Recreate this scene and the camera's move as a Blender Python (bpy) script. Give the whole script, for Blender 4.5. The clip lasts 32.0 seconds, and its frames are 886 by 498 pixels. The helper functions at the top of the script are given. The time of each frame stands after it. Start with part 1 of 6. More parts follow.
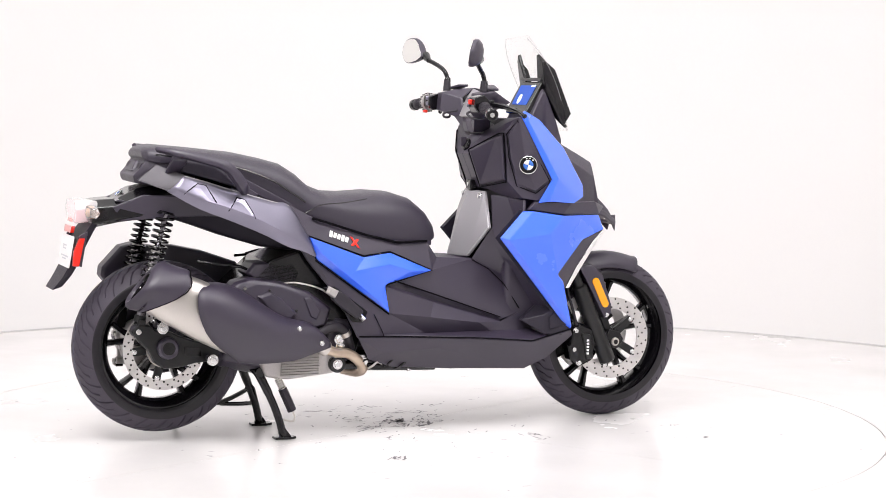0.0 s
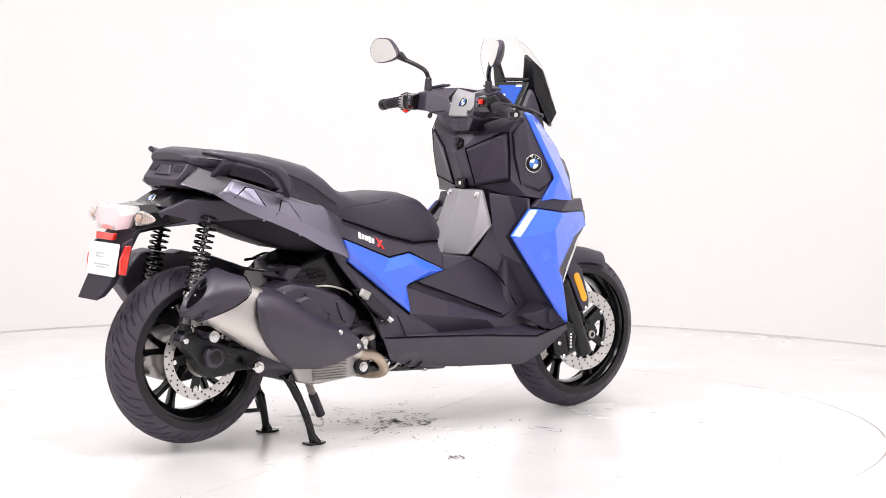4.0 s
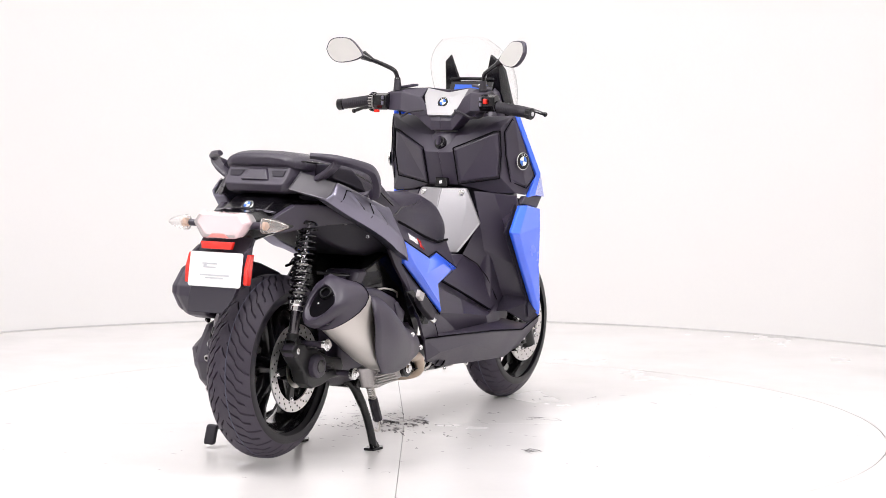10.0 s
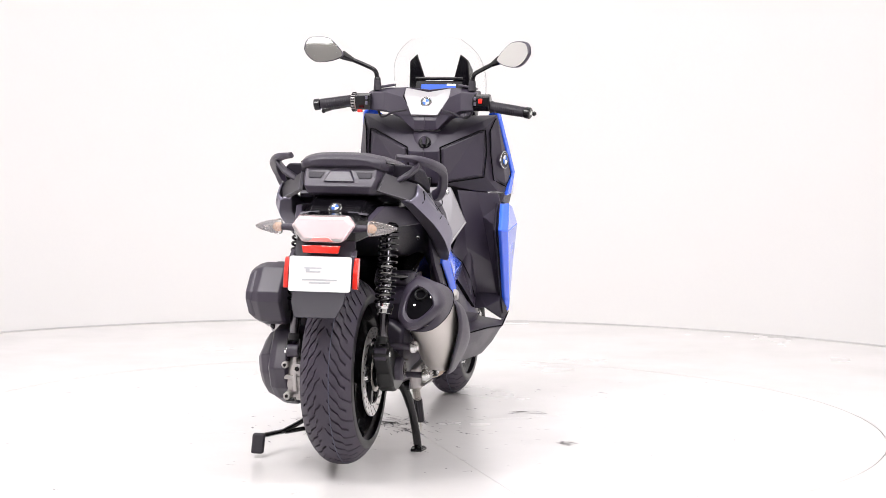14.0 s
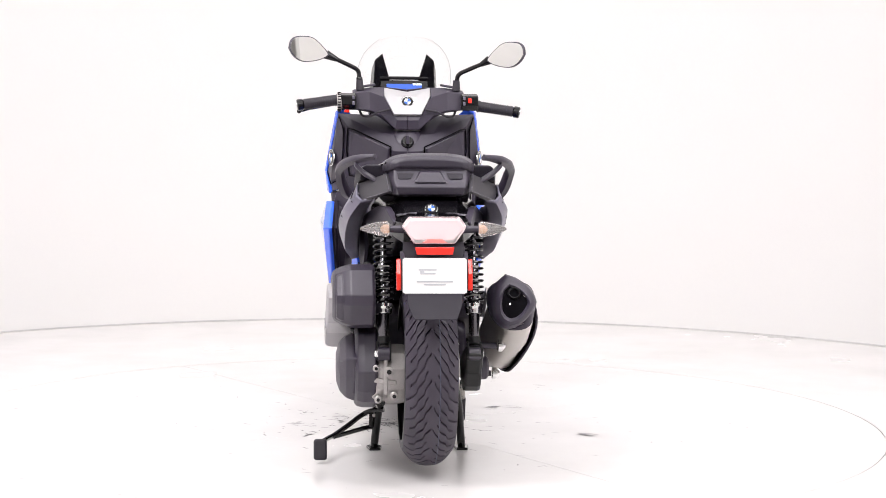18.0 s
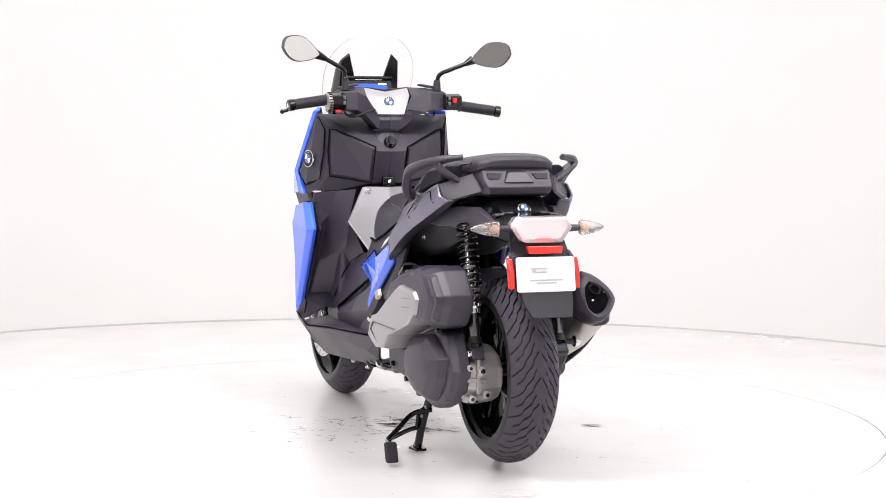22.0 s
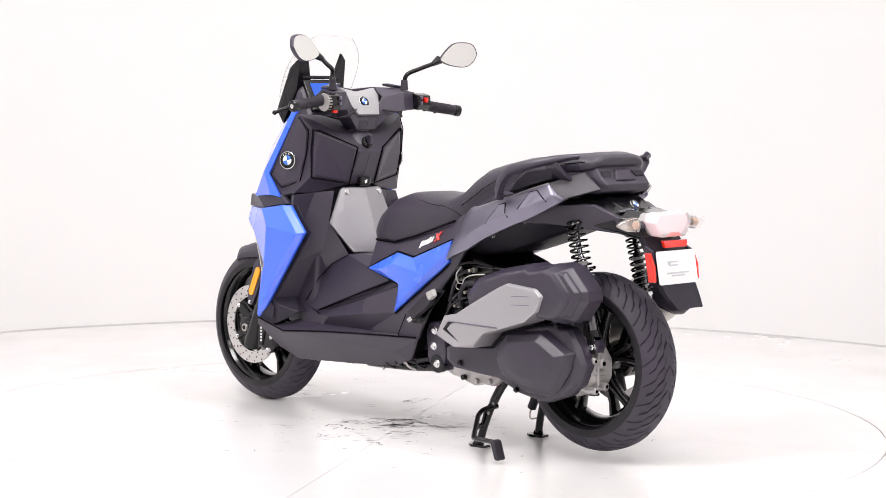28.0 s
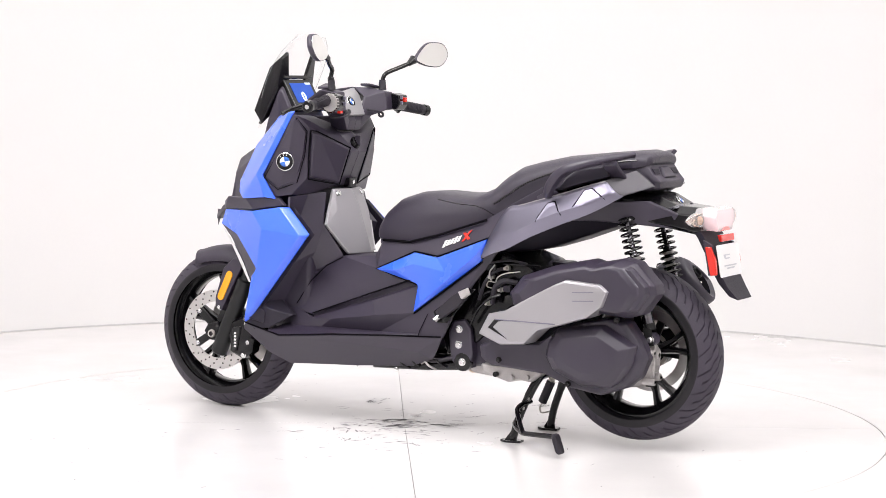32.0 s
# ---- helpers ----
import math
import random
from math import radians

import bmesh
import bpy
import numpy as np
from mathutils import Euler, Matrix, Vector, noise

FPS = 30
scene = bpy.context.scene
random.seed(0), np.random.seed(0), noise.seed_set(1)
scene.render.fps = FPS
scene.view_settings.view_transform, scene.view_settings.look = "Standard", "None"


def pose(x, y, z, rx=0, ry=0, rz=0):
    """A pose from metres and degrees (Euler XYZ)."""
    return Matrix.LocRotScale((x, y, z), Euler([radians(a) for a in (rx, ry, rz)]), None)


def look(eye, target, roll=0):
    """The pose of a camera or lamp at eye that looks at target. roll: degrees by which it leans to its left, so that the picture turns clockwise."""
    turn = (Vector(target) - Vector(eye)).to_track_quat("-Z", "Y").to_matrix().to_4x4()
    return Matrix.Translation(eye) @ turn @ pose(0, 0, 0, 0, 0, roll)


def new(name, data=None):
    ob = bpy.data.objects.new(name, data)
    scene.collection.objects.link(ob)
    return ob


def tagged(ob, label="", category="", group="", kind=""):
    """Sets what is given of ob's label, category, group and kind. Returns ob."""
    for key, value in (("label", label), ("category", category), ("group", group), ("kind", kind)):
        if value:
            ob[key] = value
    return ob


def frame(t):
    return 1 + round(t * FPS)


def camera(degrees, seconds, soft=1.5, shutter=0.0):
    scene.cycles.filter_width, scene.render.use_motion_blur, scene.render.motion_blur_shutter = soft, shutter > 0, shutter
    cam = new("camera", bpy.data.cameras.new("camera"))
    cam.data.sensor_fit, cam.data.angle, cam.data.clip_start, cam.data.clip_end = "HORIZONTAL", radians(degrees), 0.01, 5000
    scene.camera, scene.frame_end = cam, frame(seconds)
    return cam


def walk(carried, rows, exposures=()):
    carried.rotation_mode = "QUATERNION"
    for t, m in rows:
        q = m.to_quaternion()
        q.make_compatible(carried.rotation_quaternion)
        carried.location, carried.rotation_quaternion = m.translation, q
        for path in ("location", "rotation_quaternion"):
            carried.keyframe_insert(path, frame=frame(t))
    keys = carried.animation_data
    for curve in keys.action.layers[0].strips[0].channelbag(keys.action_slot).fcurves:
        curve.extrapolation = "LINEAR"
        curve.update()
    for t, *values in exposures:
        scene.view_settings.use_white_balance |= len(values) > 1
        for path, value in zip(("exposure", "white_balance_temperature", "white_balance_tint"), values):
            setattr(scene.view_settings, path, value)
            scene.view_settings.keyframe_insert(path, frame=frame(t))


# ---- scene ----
from mathutils.bvhtree import BVHTree
AXIS_X, AXIS_Y = 0.853, 0.015          # turntable axis, seen from the rear axle of the scooter
cam = camera(24.434, 32.0, soft=0.75)
EYE = Vector((0.0, -6.7425, 1.1462))
AIM = EYE + Vector((math.sin(radians(1.0465)) * math.cos(radians(4.8447)),
                    math.cos(radians(1.0465)) * math.cos(radians(4.8447)), -math.sin(radians(4.8447))))
walk(cam, [(0.0, look(EYE, AIM, 0.549)), (32.0, look(EYE, AIM, 0.549))])

# ---- world and lights ----
world = bpy.data.worlds.new("studio_air")
scene.world = world
world.use_nodes = True
world.node_tree.nodes["Background"].inputs[0].default_value = (1.0, 0.98, 0.97, 1)
world.node_tree.nodes["Background"].inputs[1].default_value = 0.33
scene.view_settings.exposure = -1.75


def area_lamp(name, eye, target, size_x, size_y, watts, spread=180, colour=(1, 0.975, 0.975), shape="RECTANGLE"):
    data = bpy.data.lights.new(name, "AREA")
    data.shape, data.size, data.size_y, data.energy, data.color = shape, size_x, size_y, watts, colour
    data.spread = radians(spread)
    ob = new(name, data)
    ob.matrix_world = look(eye, target)
    return ob


area_lamp("ceiling_softbox", (0, 0, 3.55), (0, 0, 0), 5.5, 5.5, 300, shape="ELLIPSE")
area_lamp("room_ceiling_light", (0, -6.0, 4.4), (0, -6.0, 0), 3.0, 2.0, 430)
area_lamp("front_softbox_west", (-1.5, -1.9, 3.3), (0, 0.2, 0.5), 1.2, 1.2, 112, 105)
area_lamp("front_softbox_east", (1.5, -1.9, 3.3), (0, 0.2, 0.5), 1.2, 1.2, 78, 105)


# ---- materials ----
def material(name, colour, rough=0.5, metal=0.0, grain=0.0, grain_scale=400.0, bump=0.0, coat=0.0, spec=0.5, stain=0.0, stain_scale=6.0):
    """A principled surface with fine grain and broad stains in colour and relief."""
    m = bpy.data.materials.new(name)
    m.use_nodes = True
    nt = m.node_tree
    b = nt.nodes["Principled BSDF"]
    b.inputs["Roughness"].default_value = rough
    b.inputs["Metallic"].default_value = metal
    b.inputs["Coat Weight"].default_value = coat
    b.inputs["Coat Roughness"].default_value = 0.06 if coat > 0.7 else 0.16
    b.inputs["Specular IOR Level"].default_value = spec
    b.inputs["Base Color"].default_value = (*colour, 1)
    if grain or bump or stain:
        tc = nt.nodes.new("ShaderNodeTexCoord")
        n1 = nt.nodes.new("ShaderNodeTexNoise")
        n1.inputs["Scale"].default_value = grain_scale
        n1.inputs["Detail"].default_value = 3
        n2 = nt.nodes.new("ShaderNodeTexNoise")
        n2.inputs["Scale"].default_value = stain_scale
        n2.inputs["Detail"].default_value = 5
        nt.links.new(tc.outputs["Object"], n1.inputs["Vector"])
        nt.links.new(tc.outputs["Object"], n2.inputs["Vector"])
        m1 = nt.nodes.new("ShaderNodeMath")
        m1.operation = "MULTIPLY_ADD"
        m1.inputs[1].default_value, m1.inputs[2].default_value = 2 * grain, 1 - grain
        nt.links.new(n1.outputs["Fac"], m1.inputs[0])
        m2 = nt.nodes.new("ShaderNodeMath")
        m2.operation = "MULTIPLY_ADD"
        m2.inputs[1].default_value, m2.inputs[2].default_value = 2 * stain, 1 - stain
        nt.links.new(n2.outputs["Fac"], m2.inputs[0])
        m3 = nt.nodes.new("ShaderNodeMath")
        m3.operation = "MULTIPLY"
        nt.links.new(m1.outputs[0], m3.inputs[0])
        nt.links.new(m2.outputs[0], m3.inputs[1])
        mix = nt.nodes.new("ShaderNodeVectorMath")
        mix.operation = "SCALE"
        mix.inputs[0].default_value = colour
        nt.links.new(m3.outputs[0], mix.inputs["Scale"])
        nt.links.new(mix.outputs[0], b.inputs["Base Color"])
        m4 = nt.nodes.new("ShaderNodeMath")
        m4.operation = "MULTIPLY_ADD"
        m4.inputs[1].default_value, m4.inputs[2].default_value = 0.22, rough - 0.11
        nt.links.new(n2.outputs["Fac"], m4.inputs[0])
        nt.links.new(m4.outputs[0], b.inputs["Roughness"])
        if bump:
            bp = nt.nodes.new("ShaderNodeBump")
            bp.inputs["Strength"].default_value = bump
            bp.inputs["Distance"].default_value = 0.001
            nt.links.new(n1.outputs["Fac"], bp.inputs["Height"])
            nt.links.new(bp.outputs[0], b.inputs["Normal"])
    return m


def glow(name, colour, strength):
    m = bpy.data.materials.new(name)
    m.use_nodes = True
    b = m.node_tree.nodes["Principled BSDF"]
    b.inputs["Base Color"].default_value = (*colour, 1)
    b.inputs["Emission Color"].default_value = (*colour, 1)
    b.inputs["Emission Strength"].default_value = strength
    return m


BLUE = material("blue_paint", (0.040, 0.152, 1.0), 0.25, coat=1.0, grain=0.05, grain_scale=900, stain=0.03)
BLACK = material("black_plastic", (0.031, 0.0235, 0.042), 0.44, grain=0.12, grain_scale=700, bump=0.2, stain=0.1, spec=0.7)
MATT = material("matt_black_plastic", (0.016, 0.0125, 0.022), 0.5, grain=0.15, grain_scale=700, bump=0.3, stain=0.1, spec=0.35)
# near-black for joints; also colours in the shade of a crease and a bore
SEAM = material("dark_joint_and_shade", (0.004, 0.0035, 0.005), 0.9, spec=0.05, grain=0.2, grain_scale=200)
GLOSS = material("gloss_black", (0.004, 0.0035, 0.005), 0.15, coat=0.25, stain=0.1, spec=0.35)
GREY = material("dark_grey_plastic", (0.235, 0.222, 0.285), 0.37, metal=0.85, grain=0.1, grain_scale=900, bump=0.1, stain=0.08)
SILVER = material("silver_paint", (0.42, 0.405, 0.425), 0.36, metal=0.55, grain=0.06, grain_scale=1200, stain=0.06)
CENTRE = material("satin_grey_cover", (0.29, 0.278, 0.298), 0.4, metal=0.25, grain=0.06, grain_scale=1200, stain=0.06)
STEEL = material("brushed_steel", (0.58, 0.55, 0.52), 0.4, metal=1.0, grain=0.08, grain_scale=300, stain=0.12)
DARK_METAL = material("polished_dark_metal", (0.22, 0.21, 0.23), 0.2, metal=1.0, grain=0.05, grain_scale=300, stain=0.1)
ALLOY = material("cast_alloy", (0.5, 0.475, 0.47), 0.45, metal=0.6, grain=0.15, grain_scale=250, bump=0.4, stain=0.15)
CHROME = material("bright_chrome", (0.8, 0.8, 0.8), 0.12, metal=1.0, stain=0.05)
RUBBER = material("black_rubber", (0.024, 0.0205, 0.028), 0.5, spec=0.38, grain=0.2, grain_scale=350, bump=0.3, stain=0.18)
# tread is set lighter and rougher than the sidewall
TREAD = material("lighter_tyre_tread", (0.056, 0.047, 0.066), 0.58, spec=0.38, grain=0.2, grain_scale=350, bump=0.3, stain=0.18)
SIDEWALL = material("darker_tyre_sidewall", (0.010, 0.0085, 0.012), 0.36, spec=0.4, grain=0.2, grain_scale=300, bump=0.2, stain=0.15)
VINYL = material("seat_vinyl", (0.027, 0.021, 0.036), 0.4, spec=0.62, grain=0.15, grain_scale=900, bump=0.5, stain=0.1)
RED = material("red_reflector", (0.75, 0.02, 0.01), 0.15, coat=1.0, stain=0.05)
AMBER = material("amber_reflector", (1.0, 0.40, 0.0), 0.15, coat=1.0, stain=0.05)
WHITE = material("white_plastic", (0.85, 0.84, 0.84), 0.35, grain=0.03, stain=0.03)
TAN = material("heat_tinted_pipe", (0.52, 0.42, 0.33), 0.35, metal=0.9, grain=0.1, grain_scale=120, stain=0.25, stain_scale=20)
MIRROR = material("mirror_glass", (0.92, 0.915, 0.89), 0.02, metal=1.0)
GLASS = bpy.data.materials.new("clear_acrylic")
GLASS.use_nodes = True
nt = GLASS.node_tree
nt.nodes.remove(nt.nodes["Principled BSDF"])
thin, shine, face, power, gain, blend = (nt.nodes.new("ShaderNode" + k) for k in ("BsdfTransparent", "BsdfGlossy", "LayerWeight", "Math", "Math", "MixShader"))
thin.inputs[0].default_value = (0.995, 0.995, 0.996, 1)
shine.inputs["Roughness"].default_value = 0.04
power.operation, power.inputs[1].default_value = "POWER", 4.0
gain.operation, gain.inputs[1].default_value, gain.inputs[2].default_value = "MULTIPLY_ADD", 0.22, 0.004
nt.links.new(face.outputs["Facing"], power.inputs[0])
nt.links.new(power.outputs[0], gain.inputs[0])
nt.links.new(gain.outputs[0], blend.inputs[0])
nt.links.new(thin.outputs[0], blend.inputs[1])
nt.links.new(shine.outputs[0], blend.inputs[2])
nt.links.new(blend.outputs[0], nt.nodes["Material Output"].inputs[0])
SCREEN = glow("blue_display", (0.008, 0.075, 0.45), 0.3)
WHITE_GLOW = glow("display_digits", (0.9, 0.95, 1.0), 1.0)
FLOOR_WHITE = material("glossy_white_floor", (0.742, 0.722, 0.720), 0.24, grain=0.015, grain_scale=60, stain=0.03, stain_scale=2.0)
WALL_WHITE = material("matt_white_wall", (0.80, 0.788, 0.784), 0.7, grain=0.01, grain_scale=80, stain=0.015, stain_scale=1.0)
CAP_GREY = material("satin_dark_grey", (0.085, 0.08, 0.09), 0.48, metal=0.5, grain=0.08, grain_scale=900, stain=0.08)
GREY2 = material("light_grey_paint", (0.14, 0.132, 0.158), 0.28, metal=0.55, coat=0.6, grain=0.08, grain_scale=900, stain=0.06)
FROST = material("frosted_clear_lens", (0.92, 0.89, 0.89), 0.12, coat=1.0, stain=0.03, spec=0.6)
FROST.node_tree.nodes["Principled BSDF"].inputs["Transmission Weight"].default_value = 0.6
SIGNAL = material("clear_signal_lens", (0.95, 0.92, 0.91), 0.10, coat=1.0, stain=0.03)
SIGNAL.node_tree.nodes["Principled BSDF"].inputs["Transmission Weight"].default_value = 0.85
JOINT = material("floor_joint", (0.3, 0.29, 0.29), 0.9, spec=0.1, grain=0.2, grain_scale=40, stain=0.3, stain_scale=3)
TRIM_GREY = material("wall_joint_filler", (0.62, 0.61, 0.61), 0.6, grain=0.2, grain_scale=40, stain=0.3, stain_scale=3)
PINK = material("pale_red_lens", (0.8, 0.28, 0.26), 0.2, coat=0.8, stain=0.05)
BULB = material("amber_bulb_glass", (0.95, 0.60, 0.40), 0.25, coat=0.5, stain=0.05)
PRINT = material("faint_grey_print", (0.6, 0.6, 0.64), 0.6, grain=0.2)
BADGE_BLUE = material("badge_blue", (0.03, 0.16, 0.62), 0.3, coat=0.6, stain=0.05)
FORK = material("satin_black_metal", (0.014, 0.014, 0.015), 0.33, metal=0.3, grain=0.08, stain=0.1)
BRIGHT = material("bright_silver_paint", (0.42, 0.41, 0.425), 0.4, metal=0.65, grain=0.04, grain_scale=1200, stain=0.05)
EDGE = material("acrylic_edge", (0.3, 0.3, 0.31), 0.3, stain=0.1)
TAIL_GLOW = glow("lit_tail_lamp", (1.0, 0.72, 0.76), 2.0)
ROOM = material("beige_room_paint", (0.8, 0.785, 0.765), 0.8, grain=0.05, grain_scale=20, stain=0.08, stain_scale=0.8)
SCUFF = material("grey_scuff", (0.2, 0.19, 0.2), 0.9, spec=0.05, grain=0.4, grain_scale=90, stain=0.3, stain_scale=30)


# ---- mesh helpers ----
def finish(name, bm, mat, parent=None, label="", smooth=35.0, bevel=0.0, seg=2, solid=0.0, shift=True):
    bmesh.ops.recalc_face_normals(bm, faces=bm.faces[:])
    if shift:
        bmesh.ops.translate(bm, verts=bm.verts[:], vec=(-AXIS_X, -AXIS_Y, 0))
    me = bpy.data.meshes.new(name)
    bm.to_mesh(me)
    bm.free()
    for p in me.polygons:
        p.use_smooth = True
    me.materials.append(mat)
    ob = new(name, me)
    if solid:
        s = ob.modifiers.new("solid", "SOLIDIFY")
        s.thickness, s.offset = solid, 0.0
    if bevel:
        b = ob.modifiers.new("bevel", "BEVEL")
        b.width, b.segments, b.limit_method, b.angle_limit, b.harden_normals = bevel, seg, "ANGLE", radians(18), True
    me.set_sharp_from_angle(angle=radians(smooth))
    if parent:
        ob.parent = parent
    if label:
        ob["label"] = label
    return ob


def part(name, bm, material_, parent, label="", **k):
    return finish(name, bm, material_, parent, label, **k)


def ring_loft(rings, cap=True, closed=True):
    """Skin a row of rings with equal numbers of points."""
    bm = bmesh.new()
    rows = [[bm.verts.new(p) for p in r] for r in rings]
    n = len(rows[0])
    for a, b in zip(rows, rows[1:]):
        for i in range(n if closed else n - 1):
            j = (i + 1) % n
            bm.faces.new((a[i], a[j], b[j], b[i]))
    if cap and closed:
        bm.faces.new(rows[0])
        bm.faces.new(rows[-1])
    return bm


def slab(outline, depth, bulge=0.0):
    """A plate: its outline on the outer face, thickened inwards by the vector depth; bulge lifts its middle outwards."""
    bm = bmesh.new()
    d = Vector(depth)
    top = [bm.verts.new(p) for p in outline]
    low = [bm.verts.new(Vector(p) + d) for p in outline]
    n = len(top)
    mid = sum((Vector(p) for p in outline), Vector()) / n - d.normalized() * bulge
    if bulge:
        c = bm.verts.new(mid)
        for i in range(n):
            bm.faces.new((top[i], top[(i + 1) % n], c))
    else:
        bm.faces.new(top)
    bm.faces.new(low[::-1])
    for i in range(n):
        bm.faces.new((top[(i + 1) % n], top[i], low[i], low[(i + 1) % n]))
    return bm


def facets(points, faces, depth):
    """A folded plate: named points, faces as strings of names, thickened by the vector depth."""
    bm = bmesh.new()
    v = {k: bm.verts.new(p) for k, p in points.items()}
    for f in faces:
        bm.faces.new([v[k] for k in f.split()])
    for k in [k for k in v if not v[k].link_faces]:
        bm.verts.remove(v[k])
    bmesh.ops.recalc_face_normals(bm, faces=bm.faces[:])
    old = bm.faces[:]
    made = bmesh.ops.duplicate(bm, geom=bm.verts[:] + bm.edges[:] + old)
    back = made["vert_map"]
    for f in made["geom"]:
        if isinstance(f, bmesh.types.BMVert):
            f.co += Vector(depth)
    edge = [e for e in bm.edges if len(e.link_faces) == 1 and e.link_faces[0] in old]
    for e in edge:
        a, b = e.verts
        bm.faces.new((a, b, back[b], back[a]))
    return bm


def tube(points, radius, n=12, close=True):
    """A round bar along a row of points; radius may be a list."""
    pts = [Vector(p) for p in points]
    rad = radius if isinstance(radius, (list, tuple)) else [radius] * len(pts)
    rings = []
    up = None
    for i, p in enumerate(pts):
        t = (pts[min(i + 1, len(pts) - 1)] - pts[max(i - 1, 0)]).normalized()
        if up is None:
            up = t.orthogonal().normalized()
        up = (up - t * up.dot(t)).normalized()
        s = t.cross(up)
        rings.append([p + (up * math.cos(a) + s * math.sin(a)) * rad[i] for a in (2 * math.pi * k / n for k in range(n))])
    return ring_loft(rings, close)


def curve_points(points, steps=8):
    """A smooth line through the points."""
    p = [Vector(q) for q in points]
    p = [2 * p[0] - p[1]] + p + [2 * p[-1] - p[-2]]
    out = []
    for i in range(1, len(p) - 2):
        for k in range(steps):
            t = k / steps
            a, b, c, d = p[i - 1:i + 3]
            out.append(0.5 * ((2 * b) + (c - a) * t + (2 * a - 5 * b + 4 * c - d) * t * t + (3 * b - a - 3 * c + d) * t ** 3))
    return out + [p[-2]]


def lathe(profile, centre, axis="y", n=48):
    """Turn a profile of (radius, offset) about an axis through centre."""
    rings = []
    c = Vector(centre)
    for k in range(n):
        a = 2 * math.pi * k / n
        row = []
        for r, o in profile:
            v = {"y": (r * math.cos(a), o, r * math.sin(a)), "z": (r * math.cos(a), r * math.sin(a), o),
                 "x": (o, r * math.cos(a), r * math.sin(a))}[axis]
            row.append(c + Vector(v))
        rings.append(row)
    bm = ring_loft(rings + [rings[0]], cap=False, closed=False)
    bmesh.ops.remove_doubles(bm, verts=bm.verts[:], dist=1e-6)
    return bm


def disc_on(centre, normal, radius, thick, n=24):
    """A short cylinder with its outer face at centre."""
    c, d = Vector(centre), Vector(normal).normalized()
    return tube([c - d * thick, c], radius, n)


def join(*bms):
    out = bms[0]
    for b in bms[1:]:
        me = bpy.data.meshes.new("tmp")
        b.to_mesh(me)
        b.free()
        out.from_mesh(me)
        bpy.data.meshes.remove(me)
    return out


def side(pts, s):
    """Points written for the right flank (y is the distance out), put on the side s."""
    return [(x, -s * y, z) for x, y, z in pts]


def side_map(pts, s):
    return {k: (x, -s * y, z) for k, (x, y, z) in pts.items()}


# ---- the studio ----
R_TABLE, R_WALL, GROUND = 1.573, 2.912, -0.009
bm = lathe([(R_TABLE + 0.002, -0.3), (R_TABLE + 0.002, 0.0), (13.0, 0.0)], (0, 0, GROUND), "z", 160)
tagged(finish("floor", bm, FLOOR_WHITE, shift=False), "glossy white studio floor round the turntable", "floor", kind="structure")
bm = bmesh.new()
rows = []
GAP = radians(22)
for k in range(181):
    a = -math.pi / 2 + GAP + (2 * math.pi - 2 * GAP) * k / 180
    rows.append([(r * math.cos(a), r * math.sin(a), z) for r, z in
                 ((R_WALL, GROUND), (R_WALL, 0.006), (R_WALL + 0.002, 3.9), (R_WALL + 0.15, 4.3), (R_WALL + 0.25, 4.3), (R_WALL + 0.1, GROUND))])
bm = ring_loft(rows, cap=True)
tagged(finish("wall_round", bm, WALL_WHITE, shift=False), "seamless curved white studio wall", "wall", kind="structure")
bm = bmesh.new()
bmesh.ops.create_cube(bm, size=1, matrix=Matrix.Translation((0, 0, 4.55)) @ Matrix.Diagonal((18, 18, 0.1, 1)))
tagged(finish("ceiling", bm, WALL_WHITE, shift=False), "plain white studio ceiling", "ceiling", kind="structure")
for nm, x, y, sx, sy in (("wall_north", 0, 9.05, 18.2, 0.1), ("wall_south", 0, -9.05, 18.2, 0.1), ("wall_east", 9.05, 0, 0.1, 18), ("wall_west", -9.05, 0, 0.1, 18)):
    bm = bmesh.new()
    bmesh.ops.create_cube(bm, size=1, matrix=Matrix.Translation((x, y, 2.245)) @ Matrix.Diagonal((sx, sy, 4.508, 1)))
    tagged(finish(nm, bm, ROOM, shift=False), "plain beige wall of the room round the set", "wall", kind="structure")

bm = lathe([(R_WALL - 0.006, 0.0005), (R_WALL - 0.006, 0.007), (R_WALL + 0.001, 0.007)], (0, 0, GROUND), "z", 200)
tagged(finish("trim", bm, TRIM_GREY, shift=False), "thin grey joint where wall meets floor", "trim", kind="structure")
table = tagged(finish("turntable", lathe([(0.0, -0.012), (R_TABLE, -0.012), (R_TABLE, -0.06), (0.0, -0.06)], (0, 0, GROUND), "z", 160), JOINT, shift=False),
               "round glossy white turntable, scuffed, flush with the floor", "turntable")
R_HUB = 0.03


def wedge(r0, r1, a0, a1, gap, n):
    """A floor plate between two radii and two angles, with its joints left open."""
    rows_ = []
    for k in range(n + 1):
        f = k / n
        ring = []
        for r, z in ((r0, -0.011), (r0, -0.001), (r0 + 0.001, 0.0), (r1 - 0.001, 0.0), (r1, -0.001), (r1, -0.011)):
            z += GROUND
            g = gap / max(r, 0.05)
            a = (a0 + g) + (a1 - a0 - 2 * g) * f
            ring.append((r * math.cos(a), r * math.sin(a), z))
        rows_.append(ring)
    return ring_loft(rows_)


